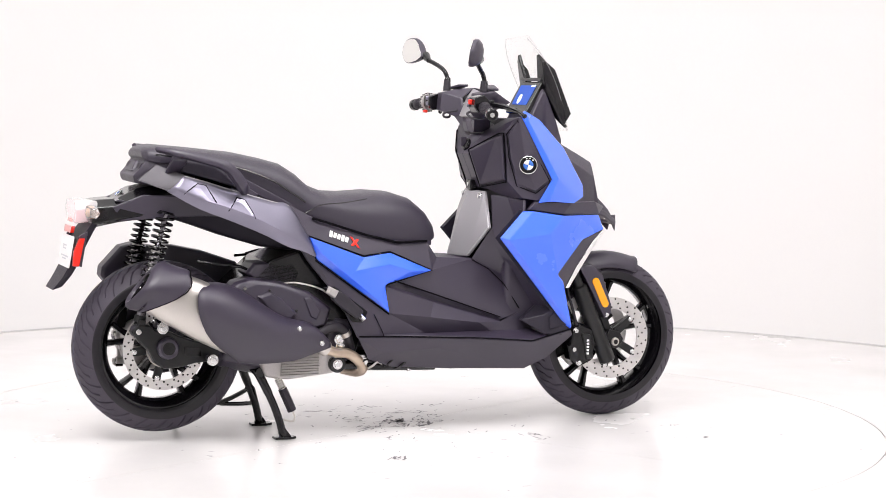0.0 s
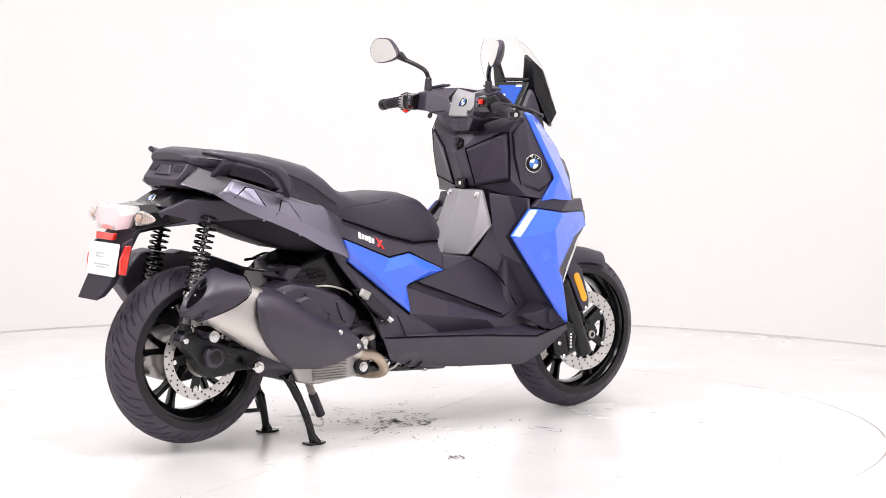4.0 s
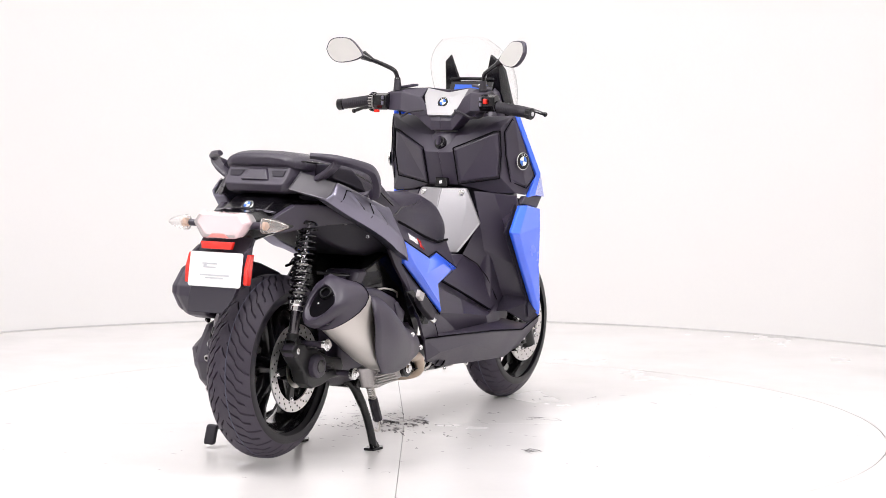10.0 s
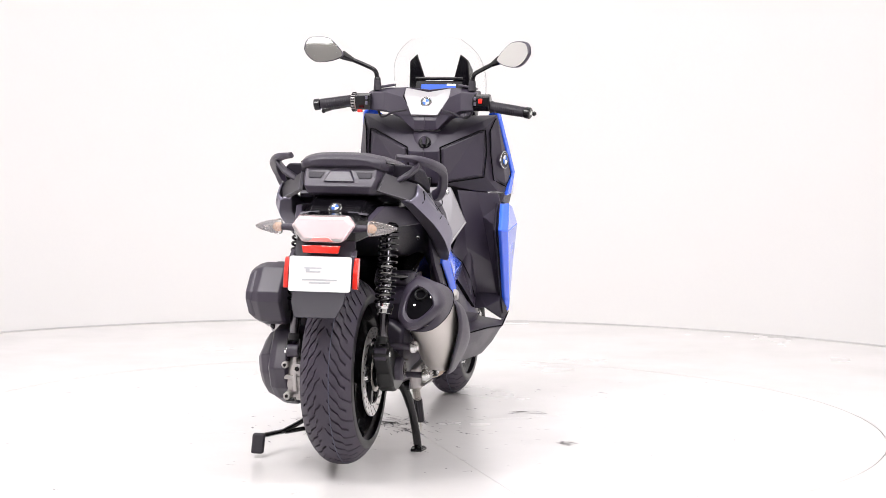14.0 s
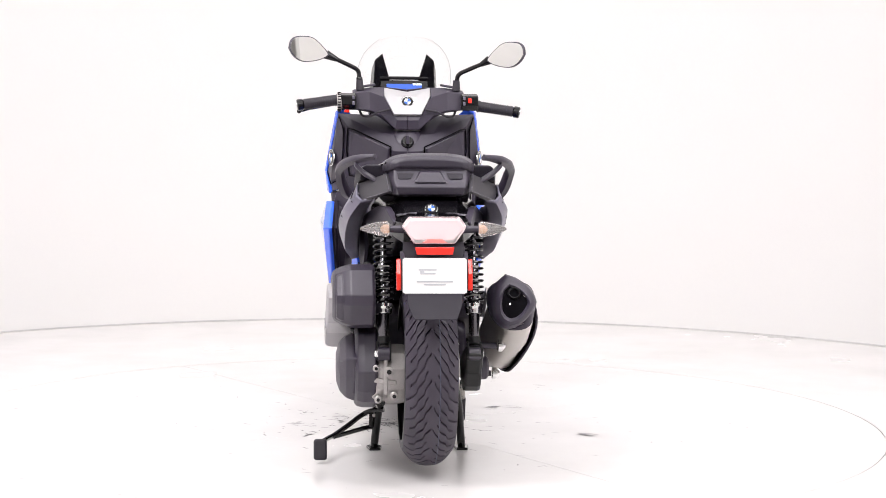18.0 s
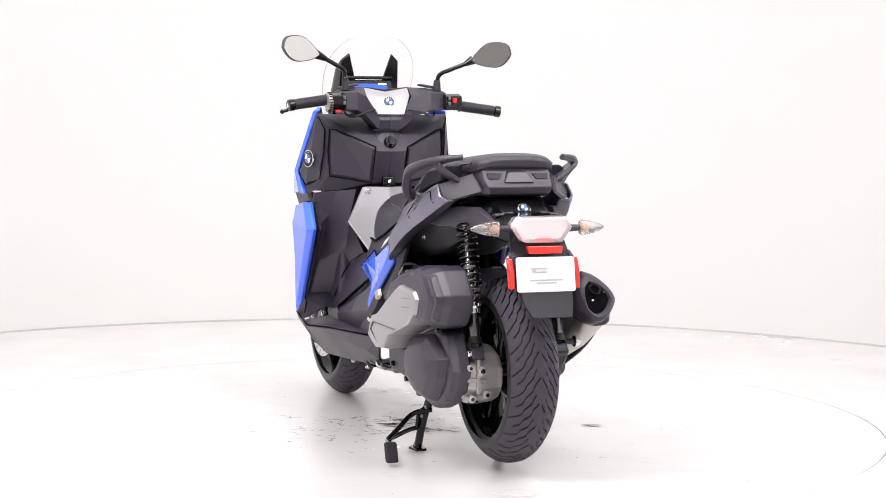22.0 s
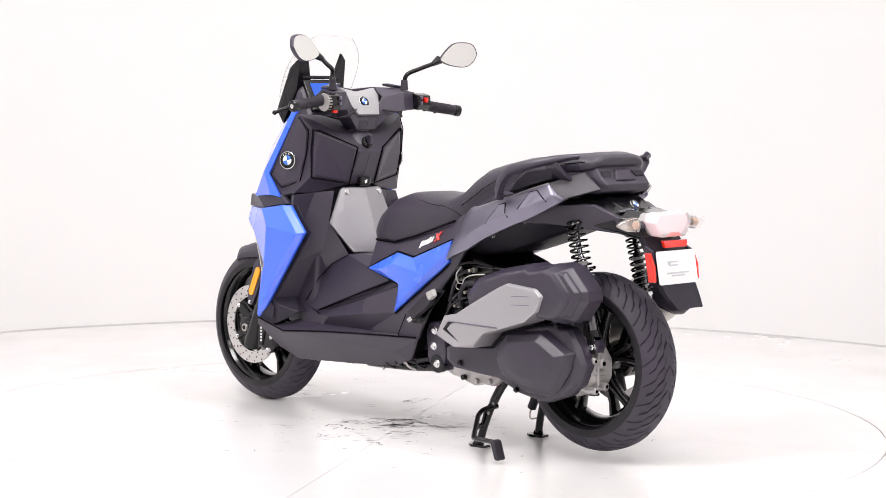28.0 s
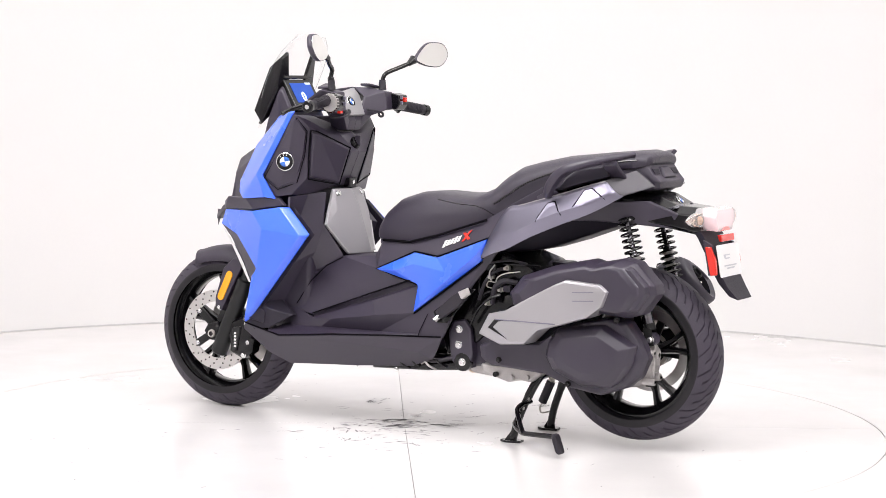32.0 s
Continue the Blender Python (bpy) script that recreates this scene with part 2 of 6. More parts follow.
JOINTS = (30.6, 121.4, 208.0, 301.0, 390.6)
for a0, a1 in zip(JOINTS, JOINTS[1:]):
    finish("floor_plate", wedge(R_HUB + 0.0001, R_TABLE - 0.0012, radians(a0), radians(a1), 0.0009, 40), FLOOR_WHITE, table, shift=False)
finish("centre_plate", lathe([(0.0, 0.0), (R_HUB - 0.0003, 0.0), (R_HUB - 0.0001, -0.0005), (R_HUB - 0.0001, -0.011)], (0, 0, GROUND), "z", 96), FLOOR_WHITE, table, shift=False)

# ---- the scooter ----
scooter = tagged(new("scooter"), "blue and black maxi scooter on its centre stand", "scooter")
def chunk(outline, levels, s):
    """A faceted lump on the flank s: an (x, z) outline stacked at distances out, each level scaled about the middle."""
    n = len(outline)
    cx, cz = sum(p[0] for p in outline) / n, sum(p[1] for p in outline) / n
    return ring_loft([[(cx + (x - cx) * k, -s * y, cz + (z - cz) * k) for x, z in outline] for y, k in levels])


def box(a, b):
    bm = bmesh.new()
    c = [(p + q) / 2 for p, q in zip(a, b)]
    bmesh.ops.create_cube(bm, size=1, matrix=Matrix.Translation(c) @ Matrix.Diagonal((abs(b[0] - a[0]), abs(b[1] - a[1]), abs(b[2] - a[2]), 1)))
    return bm


def bolt(parent, centre, normal, r=0.009, length=0.012, mat=None, name="bolt"):
    c, d = Vector(centre), Vector(normal).normalized()
    head = tube([c - d * length, c, c + d * 0.0015], [r, r, r * 0.75], 6)
    flange = tube([c - d * length, c - d * (length * 0.5)], r * 1.35, 16)
    return part(name, join(head, flange), mat or CHROME, parent, bevel=0.0008)


# ---- wheels ----
def tread_lean(a):
    """How far the kinked tread grooves have run round the tyre at the distance a from its middle."""
    kink = 0.013 * max(0.0, min(1.0, (a - 0.020) / 0.004)) + 0.013 * max(0.0, min(1.0, (a - 0.042) / 0.004))
    return 1.2 * a + kink


def tread_depth(phase, a, hw):
    """Depth of the slanting grooves; phase runs from 0 to 1 between two grooves of a kind."""
    depth = 0.0
    for off, lo, hi, w in ((0.25, 0.004, hw * 0.80, 0.054), (0.75, 0.015, hw * 0.95, 0.050)):
        d = abs(phase - off)
        fade = max(0.0, min(1.0, (a - lo) / 0.003)) * max(0.0, min(1.0, (hi - a) / 0.004))
        if d < w:
            depth = max(depth, fade)
    return 0.0078 * depth


def tyre_mesh(cx, cz, r, hw, rim):
    prof = []
    for k in range(69):
        y = hw * 0.985 * math.sin(math.pi / 2 * (k / 34 - 1))
        prof.append((r - 0.052 * (abs(y) / hw) ** 2.5, y, True))
    wall = [(r - 0.06, hw, False), (r - 0.072, hw * 0.99, False), (rim + 0.016, hw * 0.86, False), (rim + 0.012, hw * 0.83, False), (rim, hw * 0.72, False)]
    prof = [(a, -b, c) for a, b, c in wall[::-1]] + prof + wall
    steps = 23
    cols = (0.0, 0.1, 0.190, 0.199, 0.25, 0.301, 0.310, 0.40, 0.5, 0.6, 0.694, 0.703, 0.75, 0.797, 0.806, 0.90)
    n = steps * len(cols)
    verts, faces = [], []
    m = len(prof)
    for i in range(n):
        phase = cols[i % len(cols)]
        a0 = 2 * math.pi * (i // len(cols) + phase) / steps
        for rr, y, tread in prof:
            q = rr - (tread_depth(phase, abs(y), hw) if tread else 0.0)
            a = a0 + (tread_lean(min(abs(y), hw * 0.985)) + (0.012 if y < 0 else 0.0) * min(1.0, abs(y) / 0.01)) / r
            verts.append((cx + q * math.cos(a) - AXIS_X, y - AXIS_Y, cz + q * math.sin(a)))
    for i in range(n):
        j = (i + 1) % n
        for k in range(m - 1):
            faces.append((i * m + k, i * m + k + 1, j * m + k + 1, j * m + k))
    me = bpy.data.meshes.new("tyre")
    me.from_pydata(verts, [], faces)
    me.materials.append(TREAD)
    me.materials.append(SIDEWALL)
    for q, p in enumerate(me.polygons):
        p.use_smooth = True
        p.material_index = 0 if 9 <= q % (m - 1) <= m - 11 else 1
    me.set_sharp_from_angle(angle=radians(40))
    return me


def wheel(name, cx, cz, r, hw, rim, discs, label):
    w = hw * 0.72
    prof = [(rim + 0.004, -w), (rim + 0.004, -w + 0.006), (rim - 0.012, -w + 0.012), (rim - 0.02, -w * 0.45), (rim - 0.022, 0.0), (rim - 0.02, w * 0.45),
            (rim - 0.012, w - 0.012), (rim + 0.004, w - 0.006), (rim + 0.004, w), (rim - 0.006, w + 0.001), (rim - 0.018, w - 0.012),
            (rim - 0.027, w * 0.45), (rim - 0.028, 0.0), (rim - 0.027, -w * 0.45), (rim - 0.018, -w + 0.012), (rim - 0.006, -w - 0.001), (rim + 0.004, -w)]
    hoop = part(name, lathe(prof, (cx, 0, cz), "y", 72), GLOSS, scooter, label, smooth=50)
    t = new("tyre", tyre_mesh(cx, cz, r, hw, rim))
    t.parent = hoop
    t["label"] = "black rubber tyre with slanted tread grooves"
    part("stripe", lathe([(r - 0.0022, -0.0215), (r - 0.0012, -0.0200), (r - 0.0019, -0.0185)], (cx, 0, cz), "y", 160), STRIPE, hoop, "thin blue line round the tread")
    part("hub", lathe([(0.0, -0.07), (0.032, -0.07), (0.038, -0.05), (0.034, -0.02), (0.034, 0.02), (0.038, 0.05), (0.032, 0.07), (0.0, 0.07)], (cx, 0, cz), "y", 36), GLOSS, hoop)
    for k in range(5):
        a = 2 * math.pi * k / 5 + 0.35
        for b in (-0.2, 0.2):
            pts = []
            for f in (0.0, 0.35, 0.7, 1.0):
                q = 0.03 + (rim - 0.024 - 0.03) * f
                ang = a + b * f
                pts.append((cx + q * math.cos(ang), 0.0, cz + q * math.sin(ang)))
            rings = []
            for i, p in enumerate(pts):
                ang = a + b * 0.6
                t_ = Vector((-math.sin(ang), 0, math.cos(ang)))
                hw_, ht = (0.013, 0.011, 0.009, 0.011)[i], (0.03, 0.022, 0.018, 0.024)[i]
                rings.append([Vector(p) + t_ * u * hw_ + Vector((0, v * ht, 0)) for u, v in ((-1, -0.5), (-0.5, -1), (0.5, -1), (1, -0.5), (1, 0.5), (0.5, 1), (-0.5, 1), (-1, 0.5))])
            part("spoke", ring_loft(rings), GLOSS, hoop)
    for s in discs:
        y = -s * 0.082
        rd = 0.138 if len(discs) > 1 else 0.130
        part("brake_disc", lathe([(0.098, y - 0.0022), (rd, y - 0.0022), (rd, y + 0.0022), (0.098, y + 0.0022), (0.098, y - 0.0022)], (cx, 0, cz), "y", 90), DISC, hoop, "drilled steel brake disc")
        # black dots on the disc face colour in the dark of its drill holes
        hole_dots = []
        for k in range(60):
            a = 2 * math.pi * k / 60
            q = 0.104 + (rd - 0.110) * (k % 3) / 2
            hole_dots.append(disc_on((cx + q * math.cos(a), y - s * 0.0026, cz + q * math.sin(a)), (0, -s, 0), 0.0032, 0.0008, 8))
        part("disc_hole_dots", join(*hole_dots), GLOSS, hoop)["kind"] = "stuff"
        for k in range(5):
            a = 2 * math.pi * k / 5 + 0.7
            d, e = Vector((math.cos(a), 0, math.sin(a))), Vector((-math.sin(a), 0, math.cos(a)))
            c = Vector((cx, y, cz))
            part("disc_carrier", slab([c + d * 0.03 + e * 0.012 + Vector((0, -s * 0.003, 0)), c + d * 0.1 + e * 0.013 + Vector((0, -s * 0.003, 0)), c + d * 0.1 - e * 0.013 + Vector((0, -s * 0.003, 0)), c + d * 0.03 - e * 0.012 + Vector((0, -s * 0.003, 0))], (0, s * 0.012, 0)), FORK, hoop, bevel=0.002)
            bolt(hoop, c + d * 0.094 + Vector((0, -s * 0.008, 0)), (0, -s, 0), 0.006, 0.006)
    part("valve", tube([(cx + 0.13, -0.012, cz + 0.05), (cx + 0.115, -0.03, cz + 0.045)], 0.004, 8), CHROME, hoop)
    return hoop


STRIPE = material("faded_blue_line", (0.08, 0.085, 0.13), 0.6, grain=0.3, grain_scale=120)
DISC = material("ground_steel_disc", (0.66, 0.64, 0.63), 0.35, metal=0.9, grain=0.08, grain_scale=500, stain=0.12, stain_scale=25)
RX, RZ, FX, FZ = 0.013, 0.287, 1.563, 0.264
wheel("rear_wheel", RX, RZ, 0.272, 0.0765, 0.194, (1,), "gloss black cast rear wheel")
wheel("front_wheel", FX, FZ, 0.273, 0.066, 0.211, (1, -1), "gloss black cast front wheel")
# ---- suspension, engine and exhaust ----
def spring(p0, p1, r, wire, turns, n=14):
    a, b = Vector(p0), Vector(p1)
    d = (b - a).normalized()
    u = d.orthogonal().normalized()
    v = d.cross(u)
    pts = []
    steps = int(turns * n)
    for k in range(steps + 1):
        f, t = k / steps, 2 * math.pi * turns * k / steps
        pts.append(a + (b - a) * f + (u * math.cos(t) + v * math.sin(t)) * r)
    return tube(pts, wire, 6)


for s in (1, -1):
    y = -s * 0.13
    top, low, eye = Vector((0.012, y, 0.72)), Vector((-0.052, y, 0.478)), Vector((-0.082, y, 0.352))
    ax_ = (low - top)
    body = part("shock_absorber", tube([top, top + ax_ * 0.42, top + ax_ * 0.46, low], [0.008, 0.008, 0.0145, 0.0145], 16), DARK_METAL, scooter, "rear shock absorber with a black coil spring")
    part("coil_spring", spring(top + ax_ * 0.03, top + ax_ * 0.93, 0.0268, 0.0036, 12.5), GLOSS, body, "black coil spring")
    part("spring_seat", tube([top + ax_ * 0.0, top + ax_ * 0.03], [0.022, 0.029], 20), GLOSS, body, bevel=0.002)
    for f in (0.50, 0.58, 0.66, 0.74, 0.82):
        part("spring_collar", tube([top + ax_ * f, top + ax_ * (f + 0.035)], 0.0175, 16), ALLOY, body, "grey stepped collar")
    part("adjuster_ring", tube([low - ax_ * 0.06, low - ax_ * 0.02, low + ax_ * 0.01, low + ax_ * 0.06], [0.027, 0.0275, 0.0235, 0.023], 20), CHROME, body, "bright metal adjuster ring", bevel=0.002)
    part("rod", tube([low, low + (eye - low) * 0.75], 0.0155, 16), DARK_METAL, body)
    part("clevis", tube([low + (eye - low) * 0.62, low + (eye - low) * 0.78], [0.018, 0.019], 12), FORK, body)
    for e_ in (-1, 1):
        part("clevis_plate", slab([eye + Vector((dx, e_ * 0.021, dz_)) for dx, dz_ in ((-0.014, -0.018), (0.014, -0.018), (0.024, 0.034), (-0.002, 0.036))], (0, -e_ * 0.006, 0)), FORK, body, bevel=0.002)
    part("clevis_eye", tube([eye + Vector((0, -0.018, 0)), eye + Vector((0, 0.018, 0))], 0.02, 18), BLACK, body, bevel=0.003)
    bolt(body, eye + Vector((0, -s * 0.026, 0)), (0, -s, 0), 0.010)

# the axle carrier on the exhaust flank
carrier = part("axle_carrier", chunk([(-0.105, 0.352), (-0.085, 0.375), (-0.05, 0.372), (-0.03, 0.355), (0.01, 0.352), (0.045, 0.335), (0.10, 0.315), (0.165, 0.305), (0.178, 0.28), (0.165, 0.25), (0.10, 0.248), (0.05, 0.236), (0.0, 0.232), (-0.03, 0.25), (-0.05, 0.29), (-0.08, 0.32)],
                                     [(0.105, 0.96), (0.112, 1.0), (0.148, 1.0), (0.155, 0.95)], 1), FORK, scooter, "black cast axle carrier", bevel=0.003)
part("axle_cap", tube([(RX - 0.006, -0.15, RZ + 0.012), (RX - 0.006, -0.172, RZ + 0.012), (RX - 0.006, -0.178, RZ + 0.012)], [0.034, 0.034, 0.028], 24), BLACK, carrier, bevel=0.002)
part("axle_end", disc_on((RX - 0.006, -0.1795, RZ + 0.012), (0, -1, 0), 0.02, 0.004), GLOSS, carrier)
part("slot", slab([(0.06, -0.1558, 0.302), (0.115, -0.1558, 0.296), (0.115, -0.1558, 0.268), (0.06, -0.1558, 0.272)], (0, 0.004, 0)), GLOSS, carrier, bevel=0.002)
part("rear_caliper", chunk([(0.075, 0.30), (0.10, 0.335), (0.15, 0.33), (0.17, 0.29), (0.15, 0.255), (0.10, 0.25)], [(0.06, 0.9), (0.065, 1.0), (0.1, 1.0), (0.104, 0.9)], 1), GLOSS, carrier, bevel=0.003)
part("sensor_ring", lathe([(0.045, -0.09), (0.058, -0.09), (0.058, -0.093), (0.045, -0.093), (0.045, -0.09)], (RX, 0, RZ), "y", 48), STEEL, carrier, "toothed steel sensor ring")
for (x, z, y0) in ((-0.021, 0.368, 0.14), (0.136, 0.264, 0.15)):
    part("muffler_stay", tube([(x, -y0 + 0.02, z), (x, -0.2, z)], 0.009, 12), BLACK, carrier)
    part("stay_ring", tube([(x, -0.203, z), (x, -0.217, z)], [0.018, 0.018], 20), CHROME, carrier, bevel=0.002)
    bolt(carrier, (x, -0.224, z), (0, -1, 0), 0.0105, 0.008)

# muffler: rings between a top and a bottom point with an inner and an outer side
def muffler_ring(xt, zt, xb, zb, yi, yo, p=2.5, n=28):
    out = []
    for k in range(n):
        a = 2 * math.pi * k / n
        c, s_ = math.cos(a), math.sin(a)
        u = math.copysign(abs(c) ** (2 / p), c)
        v = math.copysign(abs(s_) ** (2 / p), s_)
        f = (1 + v) / 2
        out.append((xb + (xt - xb) * f, -((yi + yo) / 2 + (yo - yi) / 2 * u * (1 + 0.10 * v)), zb + (zt - zb) * f))
    return out


can = part("muffler", ring_loft([muffler_ring(0.045, 0.535, -0.10, 0.437, 0.185, 0.300), muffler_ring(0.09, 0.518, -0.045, 0.40, 0.183, 0.312),
                                 muffler_ring(0.17, 0.482, 0.06, 0.338, 0.18, 0.312), muffler_ring(0.26, 0.428, 0.155, 0.292, 0.175, 0.292),
                                 muffler_ring(0.32, 0.388, 0.22, 0.266, 0.17, 0.30), muffler_ring(0.42, 0.338, 0.36, 0.272, 0.165, 0.265), muffler_ring(0.50, 0.318, 0.49, 0.282, 0.17, 0.225)]),
           STEEL, scooter, "brushed steel muffler with a black end cap and heat shield", smooth=40)
CAP = [(-0.223, 0.576), (-0.192, 0.548), (-0.179, 0.50), (-0.180, 0.457), (-0.200, 0.432), (-0.229, 0.425), (-0.262, 0.440), (-0.292, 0.468), (-0.310, 0.500), (-0.296, 0.532), (-0.262, 0.562)]
CAP = curve_points([(0, y, z) for y, z in CAP + CAP[:1]], 4)[:-1]


def cap_face(n=28):
    """Points of the cap's rear outline, taken by direction from its middle."""
    out = []
    for k in range(n):
        a = 2 * math.pi * k / n
        d = Vector((-math.cos(a), math.sin(a)))
        out.append(max(((p.y + 0.243, p.z - 0.503) for p in CAP), key=lambda q: Vector(q).normalized().dot(d)))
    return out


FACE = cap_face()


def cap_section(scale, x, slope):
    return [(x + slope * (0.503 + z * scale - 0.5), -0.243 + y * scale, 0.503 + z * scale) for y, z in FACE]


def cap_mouth(grow, lift):
    """The cap's front edge: it sits over the can and reaches furthest forward on the outer side."""
    ring = muffler_ring(0.048 + lift, 0.541 + grow, -0.104 + lift, 0.431 - grow, 0.181 - grow, 0.306 + grow)
    out = []
    for k, (x, y, z) in enumerate(ring):
        f = max(0.0, min(1.0, (z - 0.431) / 0.11))
        out.append((x + 0.05 * math.sin(math.pi * f) * (0.35 + 0.65 * max(0.0, math.cos(2 * math.pi * k / 28))), y, z))
    return out


def mixed(a, b, f):
    return [tuple(p + (q - p) * f for p, q in zip(u, v)) for u, v in zip(a, b)]


mouth, rear = cap_mouth(0.008, 0.0), cap_section(1.0, -0.062, 0.55)
cap = part("end_cap", ring_loft([cap_mouth(0.001, 0.003), cap_mouth(0.008, 0.002), mixed(mouth, rear, 0.4), mixed(mouth, rear, 0.75), rear, cap_section(0.93, -0.084, 0.62), cap_section(0.80, -0.097, 0.72),
                                 cap_section(0.66, -0.103, 0.78), cap_section(0.60, -0.100, 0.8), cap_section(0.50, -0.078, 0.8)]), BLACK, can, "black plastic end cap", smooth=40)
part("cap_groove", tube(cap_mouth(0.0075, 0.006) + cap_mouth(0.0075, 0.006)[:1], 0.002, 6), SEAM, can, "dark joint round the end cap")
oc, od = Vector((-0.072, -0.243, 0.523)), Vector((-0.78, 0.0, 0.62)).normalized()
ou = od.orthogonal().normalized()
ov = od.cross(ou)
part("outlet", ring_loft([[oc + od * q + (ou * math.cos(a) + ov * math.sin(a)) * r_ for a in (2 * math.pi * k / 24 for k in range(24))]
                          for q, r_ in ((-0.03, 0.0185), (0.008, 0.0185), (0.0095, 0.017), (0.008, 0.0145), (-0.012, 0.0135))], cap=False), FORK, cap, "dark steel outlet pipe")
part("outlet_plate", ring_loft([cap_section(0.57, -0.0905, 0.8), cap_section(0.57, -0.086, 0.8)]), SEAM, cap, "black recess round the outlet")
# near-black plug stands in for the shade inside the pipe
part("outlet_bore_shade", disc_on(oc - od * 0.012, od, 0.0138, 0.002), SEAM, cap)
for dy, dz in ((0.005, 0.028), (-0.030, -0.004), (0.014, -0.026)):
    bolt(cap, (-0.074 + dz * 0.8, -0.243 + dy, 0.523 + dz), od, 0.0045, 0.005)
SHIELD = [[(0.115, 0.235, 0.507), (0.092, 0.285, 0.502), (0.063, 0.318, 0.480), (0.066, 0.326, 0.412), (0.108, 0.302, 0.336), (0.196, 0.268, 0.268), (0.214, 0.250, 0.260)],
          [(0.168, 0.230, 0.500), (0.152, 0.285, 0.490), (0.138, 0.324, 0.462), (0.155, 0.332, 0.395), (0.198, 0.305, 0.328), (0.26, 0.268, 0.262), (0.273, 0.245, 0.256)],
          [(0.222, 0.225, 0.477), (0.215, 0.275, 0.462), (0.213, 0.310, 0.436), (0.232, 0.324, 0.380), (0.265, 0.300, 0.318), (0.325, 0.260, 0.260), (0.336, 0.240, 0.256)],
          [(0.294, 0.222, 0.430), (0.292, 0.260, 0.417), (0.295, 0.288, 0.396), (0.31, 0.302, 0.358), (0.335, 0.288, 0.312), (0.39, 0.250, 0.264), (0.398, 0.230, 0.261)],
          [(0.36, 0.218, 0.390), (0.365, 0.243, 0.381), (0.372, 0.263, 0.366), (0.385, 0.272, 0.340), (0.405, 0.264, 0.309), (0.44, 0.238, 0.275), (0.445, 0.222, 0.272)],
          [(0.455, 0.21, 0.362), (0.457, 0.23, 0.356), (0.46, 0.24, 0.347), (0.466, 0.245, 0.331), (0.475, 0.242, 0.309), (0.485, 0.232, 0.286), (0.487, 0.222, 0.283)],
          [(0.507, 0.208, 0.312), (0.509, 0.217, 0.311), (0.510, 0.222, 0.309), (0.512, 0.224, 0.304), (0.514, 0.222, 0.298), (0.516, 0.218, 0.292), (0.517, 0.212, 0.290)]]
across = [curve_points(side(r, 1), 3) for r in SHIELD]
grid = list(zip(*(curve_points(c, 3) for c in zip(*across))))
shield = part("heat_shield", ring_loft(grid, cap=False, closed=False), BLACK, can, "black plastic heat shield", solid=0.006, smooth=38)
for x, y, z in ((0.478, -0.248, 0.308), (0.40, -0.262, 0.358)):
    bolt(shield, (x, y - 0.006, z), (0, -1, 0.2), 0.006, 0.006)
pipe = part("exhaust_pipe", tube(curve_points([(0.49, -0.195, 0.292), (0.54, -0.185, 0.268), (0.585, -0.175, 0.262), (0.625, -0.165, 0.238), (0.648, -0.145, 0.205), (0.64, -0.10, 0.190), (0.62, -0.03, 0.190)], 6), 0.0165, 18), TAN, scooter, "heat-tinted exhaust header pipe")
part("pipe_clamp", tube([(0.49, -0.196, 0.292), (0.512, -0.191, 0.281)], 0.025, 20), STEEL, pipe)

# engine block
engine = part("engine", ring_loft([[(x, y, z) for y, z in ((-0.13, z0), (-0.13, z1), (-0.09, z1 + 0.03), (0.09, z1 + 0.03), (0.12, z1), (0.12, z0), (0.06, z0 - 0.03), (-0.06, z0 - 0.03))]
                                   for x, z0, z1 in ((0.19, 0.25, 0.38), (0.3, 0.225, 0.43), (0.45, 0.225, 0.44), (0.55, 0.23, 0.40), (0.62, 0.245, 0.36))]), BLACK, scooter, "black engine and gear case", bevel=0.012)
case = part("crankcase", chunk([(0.30, 0.255), (0.33, 0.19), (0.40, 0.18), (0.55, 0.195), (0.60, 0.22), (0.59, 0.262), (0.45, 0.27)], [(-0.10, 0.95), (-0.09, 1), (0.135, 1), (0.145, 0.93)], 1), ALLOY, engine, "grey cast alloy crankcase", bevel=0.006)
for k in range(8):
    z = 0.194 + 0.0085 * k
    part("cooling_fin", box((0.375, -0.158, z), (0.50, -0.10, z + 0.0035)), ALLOY, case)
part("oil_filter_cap", tube([(0.56, -0.16, 0.225), (0.56, -0.10, 0.225)], 0.028, 24), GLOSS, case, bevel=0.004)
bolt(case, (0.56, -0.168, 0.225), (0, -1, 0), 0.012)
bolt(case, (0.565, -0.165, 0.305), (0, -1, 0), 0.012)
part("water_hose", tube(curve_points([(0.50, -0.12, 0.34), (0.54, -0.15, 0.35), (0.585, -0.15, 0.33), (0.61, -0.13, 0.27)], 6), 0.017, 14), RUBBER, engine, "black rubber hose")
part("frame_side", chunk([(0.24, 0.47), (0.34, 0.56), (0.46, 0.60), (0.54, 0.55), (0.60, 0.42), (0.655, 0.33), (0.63, 0.25), (0.52, 0.30), (0.40, 0.42)], [(-0.135, 0.97), (-0.125, 1), (0.125, 1), (0.135, 0.97)], 1), GLOSS, engine, "black frame and intake between engine and body", bevel=0.01)
cover = part("clutch_cover", chunk([(0.193, 0.470), (0.225, 0.498), (0.273, 0.511), (0.372, 0.495), (0.467, 0.46), (0.542, 0.405), (0.525, 0.351), (0.44, 0.328), (0.30, 0.36), (0.21, 0.42)], [(0.08, 1.0), (0.145, 1.0), (0.165, 0.93), (0.173, 0.74)], 1), BLACK, engine, "black ribbed engine cover", bevel=0.005)
